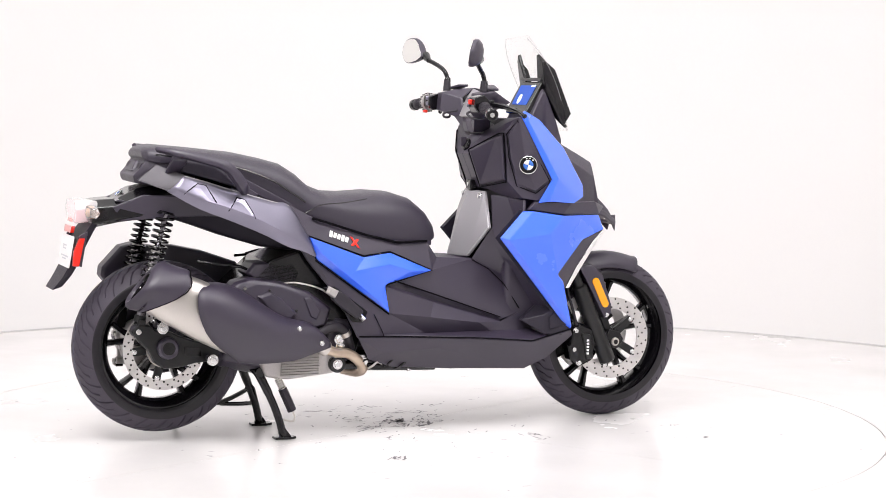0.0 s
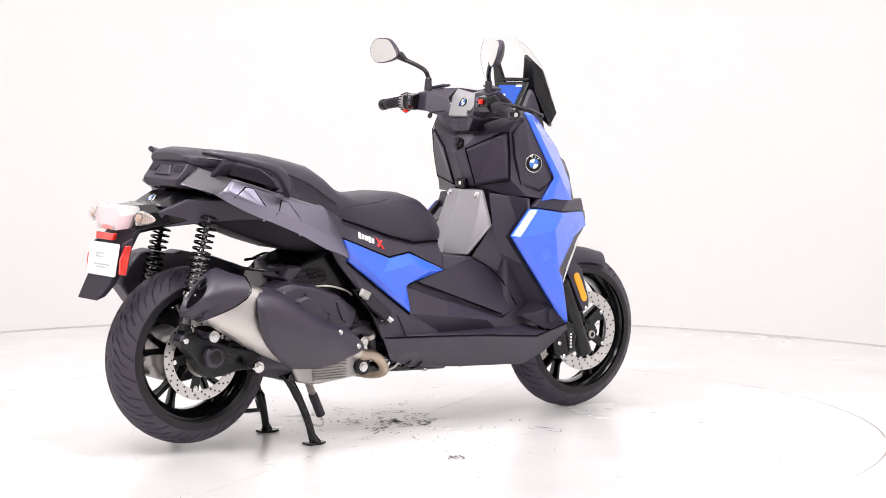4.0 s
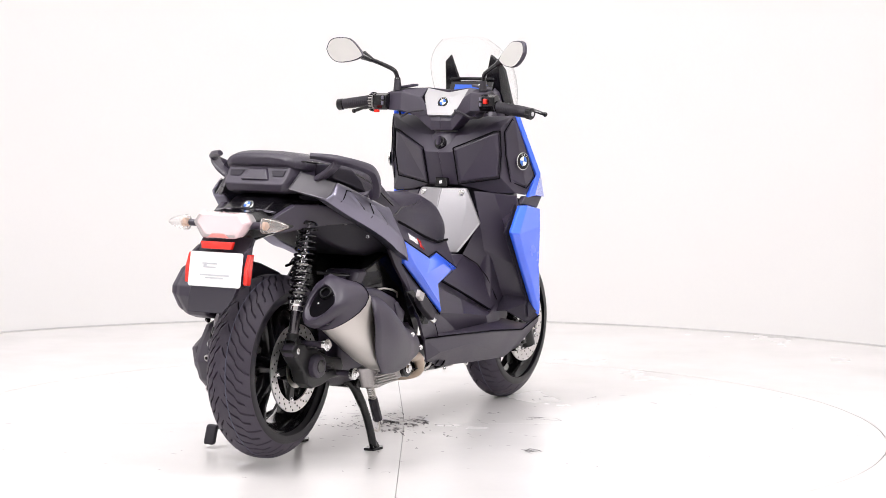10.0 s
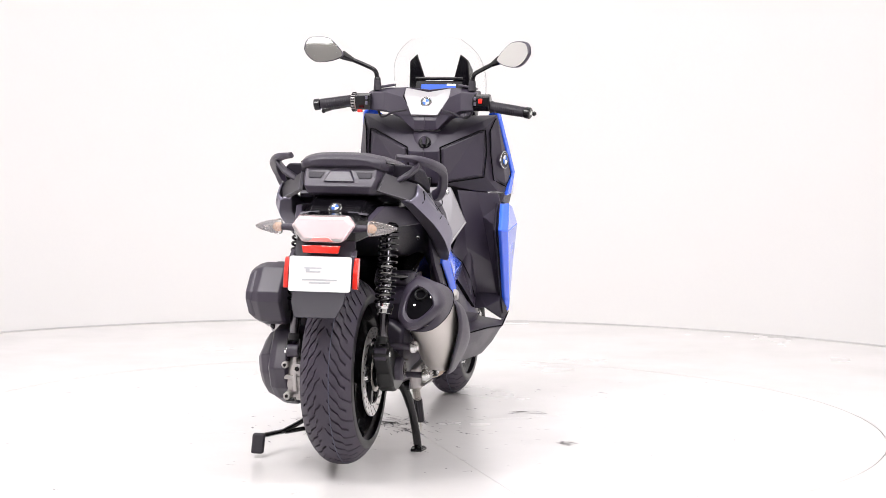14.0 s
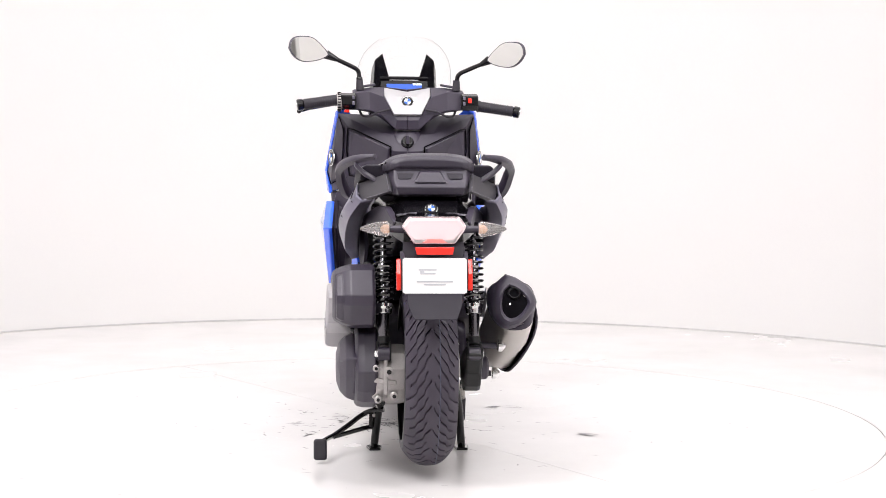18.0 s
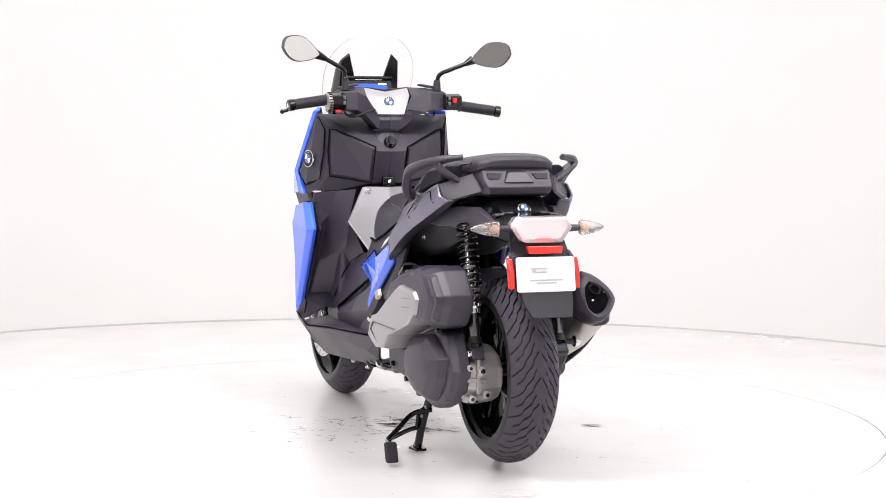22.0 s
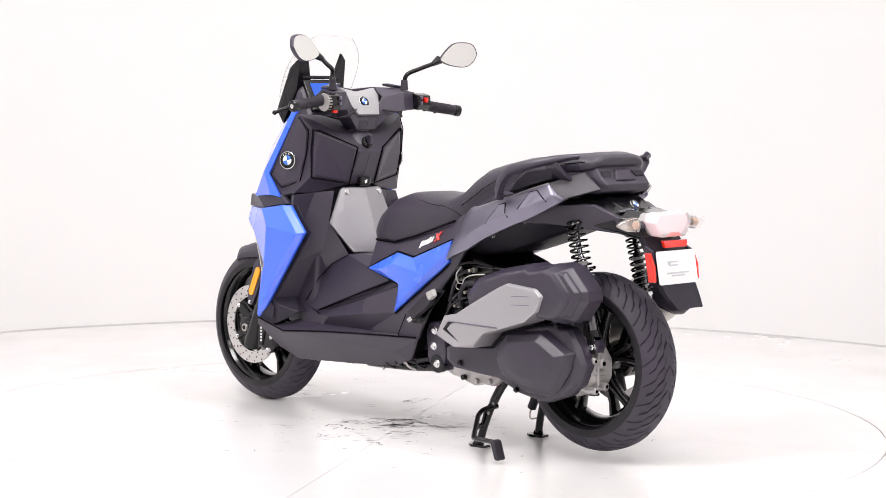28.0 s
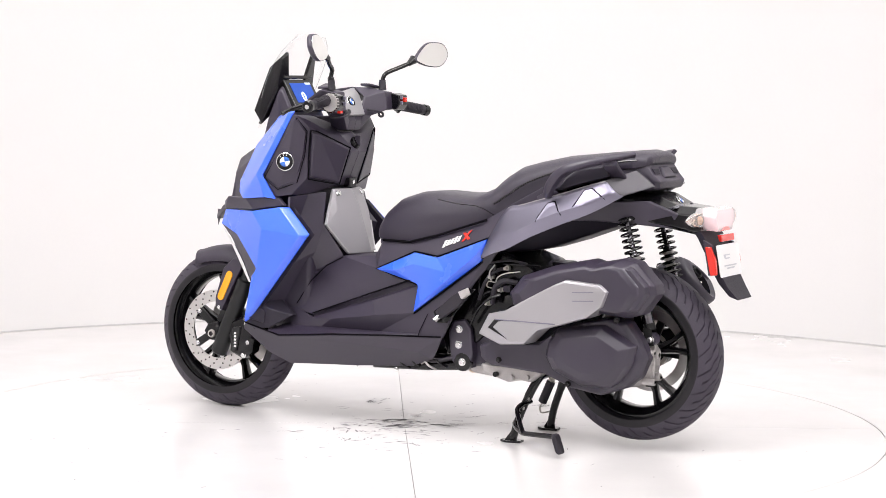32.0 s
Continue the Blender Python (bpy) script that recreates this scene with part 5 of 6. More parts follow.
# ---- front fairing ----
KN = {"c0": (1.085, 0.0, 0.944), "c1": (1.045, 0.047, 0.890), "c1m": (1.045, 0.0, 0.889), "c2": (1.090, 0.052, 0.780), "c2m": (1.090, 0.0, 0.780), "n1": (1.092, 0.088, 0.948), "o1": (1.110, 0.203, 0.972), "o1b": (1.118, 0.185, 0.992), "o2": (1.124, 0.197, 0.806), "o3": (1.16, 0.236, 0.752),
      "e1": (1.146, 0.232, 1.014), "e2": (1.248, 0.262, 0.812), "e3": (1.205, 0.25, 0.745), "v0": (1.115, 0.09, 0.770), "v0m": (1.115, 0.0, 0.770), "v1": (1.14, 0.165, 0.752), "p": (1.115, 0.207, 0.885), "t0": (1.15, 0.13, 1.010), "t0m": (1.16, 0.0, 0.985)}
for s in (1, -1):
    knee = part("knee_shield", facets(side_map(KN, s), ["c1m c1 n1 c0", "c1m c2m c2 c1", "c1 c2 o2 p o1", "c1 o1 o1b n1", "o1 e1 o1b", "o1 p e1", "p e2 e1", "p o2 o3 e2", "e2 o3 e3", "c2m v0m v0 c2", "c2 v0 v1 o2", "o2 v1 o3", "n1 o1b t0", "c0 n1 t0 t0m", "o1b e1 t0"], (0.012, 0, 0)), BLACK, scooter, "black knee shield with glove box", bevel=0.005, smooth=22)
    GB = {"a": (1.049, 0.062, 0.899), "b": (1.099, 0.178, 0.952), "b2": (1.109, 0.196, 0.956), "c": (1.112, 0.199, 0.890), "d": (1.121, 0.190, 0.810), "e": (1.089, 0.062, 0.786)}
    mid_ = [sum(p[k] for p in GB.values()) / 6 for k in range(3)]
    for key, twin in (("a", "i"), ("b", "j"), ("b2", "m"), ("c", "n"), ("d", "k"), ("e", "l")):
        GB[twin] = tuple(p + (q - p) * 0.08 - (0.003 if k == 0 else 0.0) for k, (p, q) in enumerate(zip(GB[key], mid_)))
    lid = part("glove_box_lid", facets({k: (x - 0.005, y, z) for k, (x, y, z) in side_map(GB, s).items()}, ["a b j i", "b b2 m j", "b2 c n m", "c d k n", "d e l k", "e a i l", "i j l", "j m n", "j n k l"], (0.012, 0, 0)), BLACK, knee, "black glove box lid", bevel=0.002, smooth=22)
    gap_pts = [(x - 0.0035, -s * y, z) for x, y, z in ((1.047, 0.057, 0.904), (1.101, 0.182, 0.961), (1.111, 0.201, 0.963), (1.115, 0.205, 0.889), (1.124, 0.195, 0.803), (1.090, 0.057, 0.780))]
    part("lid_joint", tube(gap_pts + [gap_pts[0]], 0.0024, 6), SEAM, knee)
    em = part("emblem_panel", facets(side_map({"a": (1.117, 0.219, 0.957), "b": (1.149, 0.234, 1.008), "c": (1.246, 0.266, 0.812), "d": (1.20, 0.256, 0.775), "e": (1.150, 0.228, 0.797), "f": (1.125, 0.220, 0.885), "g": (1.165, 0.252, 0.865)}, s), ["a b g", "b c g", "c d g", "d e g", "e f g", "f a g"], (0, s * 0.008, 0)), BLACK, scooter, "black cheek panel with round badge", bevel=0.003, smooth=25)
    part("cheek_joint", tube(side([(1.112, 0.216, 0.960), (1.143, 0.230, 1.004), (1.246, 0.266, 0.806), (1.20, 0.256, 0.769), (1.146, 0.224, 0.792), (1.120, 0.217, 0.885), (1.112, 0.216, 0.960)], s), 0.0019, 6), SEAM, em, "dark joint round the cheek panel")
    roundel(em, (1.172, -s * 0.2565, 0.861), (-0.30, -s * 0.95, 0.02), (0.25, 0, 1), 0.0295)
    UB = {"T": (1.152, 0.233, 1.024), "T2": (1.172, 0.222, 1.036), "M": (1.238, 0.195, 1.005), "N": (1.33, 0.186, 0.912), "F": (1.408, 0.170, 0.790), "F2": (1.405, 0.180, 0.750), "Rr": (1.206, 0.262, 0.737), "I": (1.250, 0.272, 0.814), "I2": (1.272, 0.276, 0.818), "R2": (1.245, 0.268, 0.742), "T3": (1.168, 0.243, 1.020), "L": (1.335, 0.262, 0.735)}
    part("upper_fairing", facets(side_map(UB, s), ["T T2 T3", "T3 T2 M", "T T3 I2 I", "T3 M N I2", "N F F2 I2", "I I2 R2 Rr", "I2 F2 L R2"], (0.004, s * 0.014, 0)), BLUE, scooter, "gloss blue upper fairing", bevel=0.004, seg=3, smooth=28)
    LB = {"A": (1.156, 0.256, 0.712), "A2": (1.185, 0.272, 0.712), "B": (1.072, 0.266, 0.626), "B2": (1.098, 0.284, 0.622), "C": (1.335, 0.238, 0.312), "C2": (1.338, 0.250, 0.330), "E": (1.275, 0.272, 0.505), "E2": (1.30, 0.262, 0.48), "K": (1.385, 0.225, 0.612), "D": (1.492, 0.160, 0.640), "D2": (1.47, 0.165, 0.690), "F": (1.30, 0.262, 0.695), "P": (1.24, 0.292, 0.64)}
    lb = part("leg_shield", facets(side_map(LB, s), ["A A2 B2 B", "B B2 C2 C", "A2 F P B2", "B2 P E C2", "P F D2 D K", "P K E", "E E2 C2"], (0.004, s * 0.014, 0)), BLUE, scooter, "gloss blue leg shield", bevel=0.004, seg=3, smooth=25)
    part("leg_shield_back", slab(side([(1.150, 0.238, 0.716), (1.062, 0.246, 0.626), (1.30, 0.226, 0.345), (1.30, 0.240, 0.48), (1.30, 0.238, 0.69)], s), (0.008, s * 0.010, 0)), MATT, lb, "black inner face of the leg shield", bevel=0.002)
    part("leg_shield_trim", facets(side_map({"a": (1.275, 0.266, 0.505), "b": (1.385, 0.220, 0.612), "c": (1.492, 0.155, 0.638), "d": (1.45, 0.165, 0.60), "e": (1.37, 0.205, 0.52), "f": (1.318, 0.235, 0.455), "g": (1.296, 0.25, 0.468)}, s), ["a b g", "b e f g", "b c d e"], (0, s * 0.01, 0)), BLACK, lb, "black fairing edge", bevel=0.003)
    part("white_trim", facets(side_map({"c": (1.492, 0.157, 0.634), "d": (1.45, 0.168, 0.60), "e": (1.37, 0.208, 0.52), "f": (1.318, 0.238, 0.455), "h": (1.335, 0.225, 0.455), "i": (1.395, 0.192, 0.52), "j": (1.472, 0.150, 0.602)}, s), ["c j i e d", "e i h f"], (0.006, s * 0.006, 0)), WHITE, lb, "white fairing edge strip", bevel=0.002)
    part("fairing_step", facets(side_map({"a": (1.20, 0.255, 0.742), "b": (1.33, 0.255, 0.738), "c": (1.45, 0.18, 0.735), "d": (1.52, 0.10, 0.712), "e": (1.47, 0.17, 0.692), "f": (1.30, 0.25, 0.698), "g": (1.175, 0.252, 0.715)}, s), ["a b f g", "b c e f", "c d e"], (0, s * 0.02, 0)), BLACK, scooter, "black gap between the blue fairings", bevel=0.004)
    # footwell behind the leg shield
    LG = {"k1": (1.105, 0.105, 0.758), "v1": (1.14, 0.165, 0.752), "o3": (1.165, 0.236, 0.745), "k2": (1.160, 0.246, 0.710), "k3": (1.084, 0.256, 0.626), "k7": (1.335, 0.228, 0.330), "r1": (1.165, 0.185, 0.665), "r2": (1.215, 0.205, 0.505), "r3": (1.285, 0.215, 0.375), "r0": (1.10, 0.132, 0.655), "q1": (1.13, 0.135, 0.56), "q2": (1.24, 0.145, 0.39), "s7": (1.04, 0.098, 0.548), "s8": (1.145, 0.115, 0.490), "s9": (1.24, 0.142, 0.375)}
    part("footwell", facets(side_map(LG, s), ["k1 v1 r1 r0", "v1 o3 k2 r1", "k2 k3 r1", "k3 r2 r1", "k3 k7 r3 r2", "r0 r1 r2 q1", "q1 r2 r3 q2", "r0 q1 s8 s7", "q1 q2 s9 s8"], (0.01, 0, 0)), BLACK, scooter, "black recessed footwell", bevel=0.004, smooth=22)

GP = {"a": (1.088, 0.086, 0.768), "am": (1.070, 0.0, 0.768), "b": (1.068, 0.098, 0.70), "n": (1.082, 0.140, 0.650), "c": (1.030, 0.082, 0.553), "cm": (0.992, 0.0, 0.553), "bm": (1.040, 0.0, 0.70), "d": (1.012, 0.045, 0.553), "e": (1.045, 0.05, 0.64)}
for s in (1, -1):
    grey = part("centre_cover", facets(side_map(GP, s), ["am a b bm", "a n b", "b n c", "b c d e bm", "e d cm bm"], (0.012, 0, 0)), CENTRE, scooter, "silver-grey centre cover below the glove box", bevel=0.004, smooth=28)
    bolt(grey, (1.074, -s * 0.072, 0.752), (-1, 0, 0.1), 0.009, 0.01)
    part("cover_lip", tube([(1.030, -s * 0.083, 0.556), (1.082, -s * 0.141, 0.651)], 0.003, 6), SILVER, grey)
lock = part("ignition_switch", tube([(1.085, 0, 0.905), (1.061, 0, 0.921), (1.054, 0, 0.926)], [0.025, 0.022, 0.018], 24), GLOSS, scooter, "black ignition switch", bevel=0.002)
part("switch_knob", box((1.038, -0.006, 0.914), (1.058, 0.006, 0.944)), BLACK, lock, bevel=0.003)
hook = part("bag_hook", box((1.066, -0.022, 0.772), (1.092, 0.022, 0.803)), GLOSS, scooter, "black bag hook with a small white mark", bevel=0.004)
part("hook_mark", slab([(1.0645, -0.006, 0.795), (1.0645, 0.006, 0.791), (1.0645, 0.004, 0.781), (1.0645, -0.005, 0.784)], (0.001, 0, 0)), WHITE, hook)

# nose, closed to the front
nose = part("nose", ring_loft([[(x, y, z) for y, z in ((-hw, z0 + 0.03), (-hw * 0.9, z1 - 0.05), (-hw * 0.45, z1), (hw * 0.45, z1), (hw * 0.9, z1 - 0.05), (hw, z0 + 0.03), (hw * 0.6, z0), (-hw * 0.6, z0))] for x, z0, z1, hw in
                               ((1.16, 0.69, 1.01, 0.20), (1.25, 0.66, 0.98, 0.19), (1.36, 0.64, 0.93, 0.148), (1.45, 0.64, 0.885, 0.10), (1.503, 0.645, 0.858, 0.064), (1.528, 0.648, 0.742, 0.062), (1.572, 0.652, 0.70, 0.052), (1.60, 0.652, 0.662, 0.03))]), BLACK, scooter, "black nose of the fairing", bevel=0.008)
part("beak_lip", slab([(1.36, -0.13, 0.722), (1.45, -0.155, 0.72), (1.52, -0.11, 0.70), (1.598, -0.035, 0.662), (1.598, 0.035, 0.662), (1.52, 0.11, 0.70), (1.45, 0.155, 0.72), (1.36, 0.13, 0.722)], (0, 0, -0.02)), BLACK, nose, bevel=0.005)
for s in (1, -1):
    bolt(nose, (1.535, -s * 0.085, 0.675), (0.2, -s, 0), 0.006, 0.006)
part("radiator_box", box((1.14, -0.15, 0.30), (1.30, 0.15, 0.68)), BLACK, scooter, "black inner body behind the front wheel", bevel=0.02)

# ---- front fork, fender and brakes ----
for s in (1, -1):
    y = -s * 0.105
    top, low = Vector((1.335, y, 0.66)), Vector((1.541, y, 0.188))
    d = (low - top).normalized()
    leg = part("fork_leg", tube([top, top + (low - top) * 0.45, top + (low - top) * 0.46, low - d * 0.004, low], [0.019, 0.019, 0.027, 0.028, 0.024], 22), FORK, scooter, "black telescopic fork leg")
    part("axle_lug", chunk([(1.515, 0.25), (1.54, 0.295), (1.58, 0.29), (1.597, 0.262), (1.58, 0.232), (1.54, 0.228)], [(0.075, 1), (0.11, 1), (0.114, 0.92)], s), GLOSS, leg, bevel=0.003)
    part("axle_nut", tube([(FX, -s * 0.10, FZ - 0.010), (FX, -s * 0.121, FZ - 0.010)], [0.015, 0.014], 20), STEEL, leg, bevel=0.002)
    # black disc on the nut colours in the dark of its hollow
    part("axle_bore_shade", disc_on((FX, -s * 0.1216, FZ - 0.010), (0, -s, 0), 0.008, 0.002), GLOSS, leg)
    guard = part("fender_stay", chunk([(1.42, 0.515), (1.47, 0.52), (1.51, 0.485), (1.545, 0.38), (1.545, 0.35), (1.52, 0.335), (1.50, 0.37), (1.455, 0.455)], [(0.085, 1), (0.118, 1), (0.122, 0.94)], s), BLACK, leg, "black fender stay", bevel=0.004)
    c0, c1 = Vector((1.484, -s * 0.126, 0.462)), Vector((1.520, -s * 0.126, 0.385))
    e = (c1 - c0).normalized()
    f_ = Vector((e.z, 0, -e.x))
    part("amber_reflector", slab([c0 + f_ * 0.013 * math.cos(a) - e * 0.013 * math.sin(a) for a in (math.pi * k / 6 for k in range(7))] + [c1 - f_ * 0.013 * math.cos(a) + e * 0.013 * math.sin(a) for a in (math.pi * k / 6 for k in range(7))], (0, s * 0.008, 0)), AMBER, guard, "amber reflector", bevel=0.002)
    bolt(guard, (1.527, -s * 0.127, 0.348), (0, -s, 0), 0.007)
    cal = part("brake_caliper", chunk([(1.395, 0.30), (1.425, 0.325), (1.475, 0.305), (1.49, 0.255), (1.475, 0.195), (1.43, 0.175), (1.395, 0.20), (1.385, 0.25)], [(0.07, 0.9), (0.074, 1), (0.118, 1), (0.128, 0.86)], s), GLOSS, leg, "black brake caliper", bevel=0.004)
    part("caliper_bridge", chunk([(1.43, 0.29), (1.465, 0.285), (1.475, 0.20), (1.45, 0.20)], [(0.118, 1), (0.134, 0.95)], s), FORK, cal, bevel=0.003)
    for k in range(5):
        z = 0.268 - 0.011 * k
        part("print_bar", slab([(1.448, -s * 0.1345, z), (1.457, -s * 0.1345, z), (1.458, -s * 0.1345, z - 0.007), (1.449, -s * 0.1345, z - 0.007)], (0, s * 0.001, 0)), WHITE, cal)
    for x, z in ((1.412, 0.298), (1.405, 0.235), (1.425, 0.19)):
        bolt(cal, (x, -s * 0.132, z), (0, -s, 0), 0.008)
    part("brake_hose", tube(curve_points([(1.42, -s * 0.115, 0.31), (1.40, -s * 0.13, 0.36), (1.385, -s * 0.12, 0.42), (1.36, -s * 0.10, 0.52)], 6), 0.005, 8), RUBBER, cal)
arc = []
for k in range(17):
    a = radians(66 + 54 * k / 16)
    row = []
    q = 0.288 + (0.0 if k else 0.004)
    for j in range(13):
        f = -1 + j / 6
        drop = 0.05 * abs(f) ** 3
        row.append((FX + (q - drop) * math.cos(a), 0.072 * f, FZ + (q - drop) * math.sin(a)))
    arc.append(row)
fender = part("front_fender", ring_loft(arc, cap=False, closed=False), BLACK, scooter, "black plastic front fender", solid=0.004, smooth=50)
inner = part("inner_fender", chunk([(1.27, 0.33), (1.30, 0.52), (1.40, 0.64), (1.30, 0.66), (1.22, 0.5), (1.22, 0.33)], [(-0.09, 1), (0.09, 1)], 1), BLACK, scooter, "black inner fender", bevel=0.01)

# ---- steering and controls ----
BC = {"a": (1.075, 0.187, 1.096), "a2": (1.026, 0.187, 1.088), "e": (1.020, 0.187, 1.030), "e9": (1.07, 0.187, 1.030), "b": (1.022, 0.131, 1.090), "e2": (1.016, 0.131, 1.028), "e8": (1.07, 0.131, 1.02), "b9": (1.085, 0.131, 1.104), "b8": (1.115, 0.078, 1.106), "c": (1.070, 0.080, 1.072), "d": (1.066, 0.046, 1.014),
      "f": (1.050, 0.090, 1.010), "f9": (1.10, 0.09, 1.0), "g": (1.068, 0.040, 0.962), "h": (1.066, 0.0, 0.962), "i": (1.064, 0.0, 1.012), "g9": (1.12, 0.040, 0.962), "h9": (1.12, 0.0, 0.962), "a9": (1.13, 0.187, 1.06), "k": (1.14, 0.10, 1.05), "c0": (1.135, 0.0, 1.098), "k0": (1.145, 0.0, 1.04), "j": (1.058, 0.036, 0.994), "j0": (1.056, 0.0, 0.994)}
for s in (1, -1):
    bar = part("handlebar_cover", facets(side_map(BC, s), ["a2 e e2 b", "b e2 f d c", "f g j d", "d j j0 i", "j g h j0", "a a2 b b9", "b c b8 b9", "e e9 e8 e2", "e2 e8 f9 f", "f f9 g9 g", "g g9 h9 h", "a2 a a9 e9 e", "a b9 k a9", "b9 b8 c0 k0 k"], (0.008, 0, 0)), BLACK, scooter, "black handlebar cover", bevel=0.005, smooth=25)
    part("cover_cap", slab(side([(1.060, 0.172, 1.108), (1.072, 0.110, 1.118), (1.11, 0.112, 1.118), (1.10, 0.175, 1.106)], s), (0, 0, -0.008)), BLACK, bar, bevel=0.003)
    zg = 1.034 + (0.010 if s < 0 else -0.009)
    g0, g1 = Vector((1.026, -s * 0.232, zg + 0.019)), Vector((1.006 + (0.008 if s < 0 else -0.006), -s * 0.352, zg + 0.002))
    gd = (g1 - g0).normalized()
    grip = part("grip", tube([g0, g0 + gd * 0.004, g0 + gd * 0.012, g1 - gd * 0.03, g1 - gd * 0.004, g1], [0.016, 0.021, 0.0175, 0.0165, 0.018, 0.016], 22), RUBBER, scooter, "black ribbed rubber grip")
    for k in range(12):
        p = g0 + gd * (0.018 + 0.0075 * k)
        part("grip_rib", tube([p, p + gd * 0.003], 0.0183, 18), RUBBER, grip)
    part("bar_end", tube([g1, g1 + gd * 0.004, g1 + gd * 0.02, g1 + gd * 0.023], [0.014, 0.0195, 0.0195, 0.016], 22), GLOSS, grip, "black bar-end weight")
    part("bar_end_screw", disc_on(g1 + gd * 0.0245, gd, 0.008, 0.003, 6), CHROME, grip)
    sw = part("switch_housing", ring_loft([[(1.015 + a, -s * y, 1.058 + b) for a, b in ((-0.024, -0.012), (-0.02, 0.02), (0.01, 0.028), (0.03, 0.01), (0.024, -0.024), (-0.01, -0.03))] for y in (0.176, 0.19, 0.225, 0.234)]), GLOSS, scooter, "black switch housing with red button", bevel=0.004)
    part("red_button", box((0.981, -s * 0.198, 1.054), (0.995, -s * 0.211, 1.071)) if s > 0 else box((0.984, -s * 0.20, 1.020), (0.998, -s * 0.217, 1.030)), RED, sw, "red switch button", bevel=0.003)
    for dz in (0.0, 0.018):
        part("switch_button", box((0.985, -s * 0.182, 1.046 + dz), (0.994, -s * 0.19, 1.058 + dz)), GREY, sw, bevel=0.002)
    if s < 0:
        part("selector_ring", tube([(1.012, 0.226, 1.056), (1.012, 0.240, 1.055)], 0.03, 28), ALLOY, sw, "knurled selector ring", bevel=0.002)
        for k in range(20):
            a = 2 * math.pi * k / 20
            part("knurl", box((1.012 + 0.031 * math.cos(a) - 0.002, 0.227, 1.055 + 0.031 * math.sin(a) - 0.002), (1.012 + 0.031 * math.cos(a) + 0.002, 0.239, 1.055 + 0.031 * math.sin(a) + 0.002)), GLOSS, sw)
    lever = part("brake_lever", tube(curve_points([(1.055, -s * 0.19, 1.056), (1.085, -s * 0.23, 1.050), (1.10, -s * 0.28, 1.042), (1.106, -s * 0.33, 1.032), (1.108, -s * 0.362, 1.022)], 6), [0.009] * 8 + [0.0075] * 10 + [0.006] * 6 + [0.005], 10), GLOSS, scooter, "black brake lever")
    bm = bmesh.new()
    bmesh.ops.create_uvsphere(bm, u_segments=12, v_segments=8, radius=0.008, matrix=Matrix.Translation((1.108, -s * 0.367, 1.021)))
    part("lever_ball", bm, GLOSS, lever)
    part("lever_perch", box((1.03, -s * 0.165, 1.04), (1.075, -s * 0.205, 1.07)), GLOSS, lever, bevel=0.006)
    part("brake_line", tube(curve_points([(1.07, -s * 0.17, 1.05), (1.06, -s * 0.155, 1.01), (1.03, -s * 0.13, 1.008), (1.02, -s * 0.10, 1.022), (1.05, -s * 0.06, 1.03)], 6), 0.004, 8), RUBBER, lever)
    # mirrors
    dz, back = (0.0, 0.0) if s < 0 else (-0.012, 0.014)
    stem = part("mirror_stem", tube(curve_points([(1.052, -s * 0.163, 1.098), (1.054, -s * 0.165, 1.135 + dz), (1.045, -s * 0.172, 1.162 + dz), (1.035 - back, -s * 0.205, 1.180 + dz), (1.016 - back * 1.5, -s * 0.245, 1.198 + dz)], 6), [0.011] * 7 + [0.0075] * 18, 12), GLOSS, scooter, "black folding rear-view mirror")
    part("stem_boot", tube([(1.052, -s * 0.163, 1.095), (1.053, -s * 0.164, 1.13)], [0.014, 0.011], 14), RUBBER, stem)
    cxm, cym, czm = (0.995, 0.339, 1.229) if s < 0 else (0.951, 0.324, 1.216)
    outline = [(0.407, 1.233), (0.400, 1.256), (0.384, 1.270), (0.352, 1.274), (0.318, 1.269), (0.288, 1.246), (0.264, 1.217), (0.268, 1.206), (0.300, 1.193), (0.347, 1.187), (0.375, 1.194), (0.396, 1.212)]
    fine = curve_points([(0, y, z) for y, z in outline + outline[:1]], 4)[:-1]
    yaw = math.atan(0.20 if s < 0 else 0.56)

    def mring(k, deep, slide=0.0):
        """One outline of the mirror, scaled by k about its middle, deep metres in front of the glass and slid towards its stem."""
        deep = deep * 0.75 if deep > 0.01 else deep
        pts_ = []
        for _, y, z in fine:
            dy, dzz = (y - 0.337) * 0.94 * k - slide, (z - 1.229) * k - slide * 0.3
            ahead = deep + dzz * 0.2
            pts_.append((cxm - dy * math.sin(yaw) + ahead * math.cos(yaw), -s * (cym + dy * math.cos(yaw) + ahead * math.sin(yaw)), czm + dzz))
        return pts_
    head = part("mirror_housing", ring_loft([mring(0.97, -0.006), mring(1.0, -0.003), mring(1.0, 0.006), mring(0.93, 0.016, 0.003), mring(0.76, 0.026, 0.010), mring(0.45, 0.034, 0.018), mring(0.2, 0.036, 0.022)]), BLACK, stem, "black mirror housing", smooth=60)
    part("mirror_glass", ring_loft([mring(0.93, -0.0072), mring(0.93, -0.0062)]), MIRROR, stem, "mirror glass")
    tip = Vector((cxm + 0.062 * math.sin(yaw) + 0.010, -s * (cym - 0.062 * math.cos(yaw)), czm - 0.016))
    root = Vector((1.016 - back * 1.5, -s * 0.245, 1.198 + dz))
    part("mirror_neck", tube([root + (root - tip) * 0.1, root + (tip - root) * 0.5, tip], [0.0085, 0.0125, 0.016], 14), GLOSS, stem)
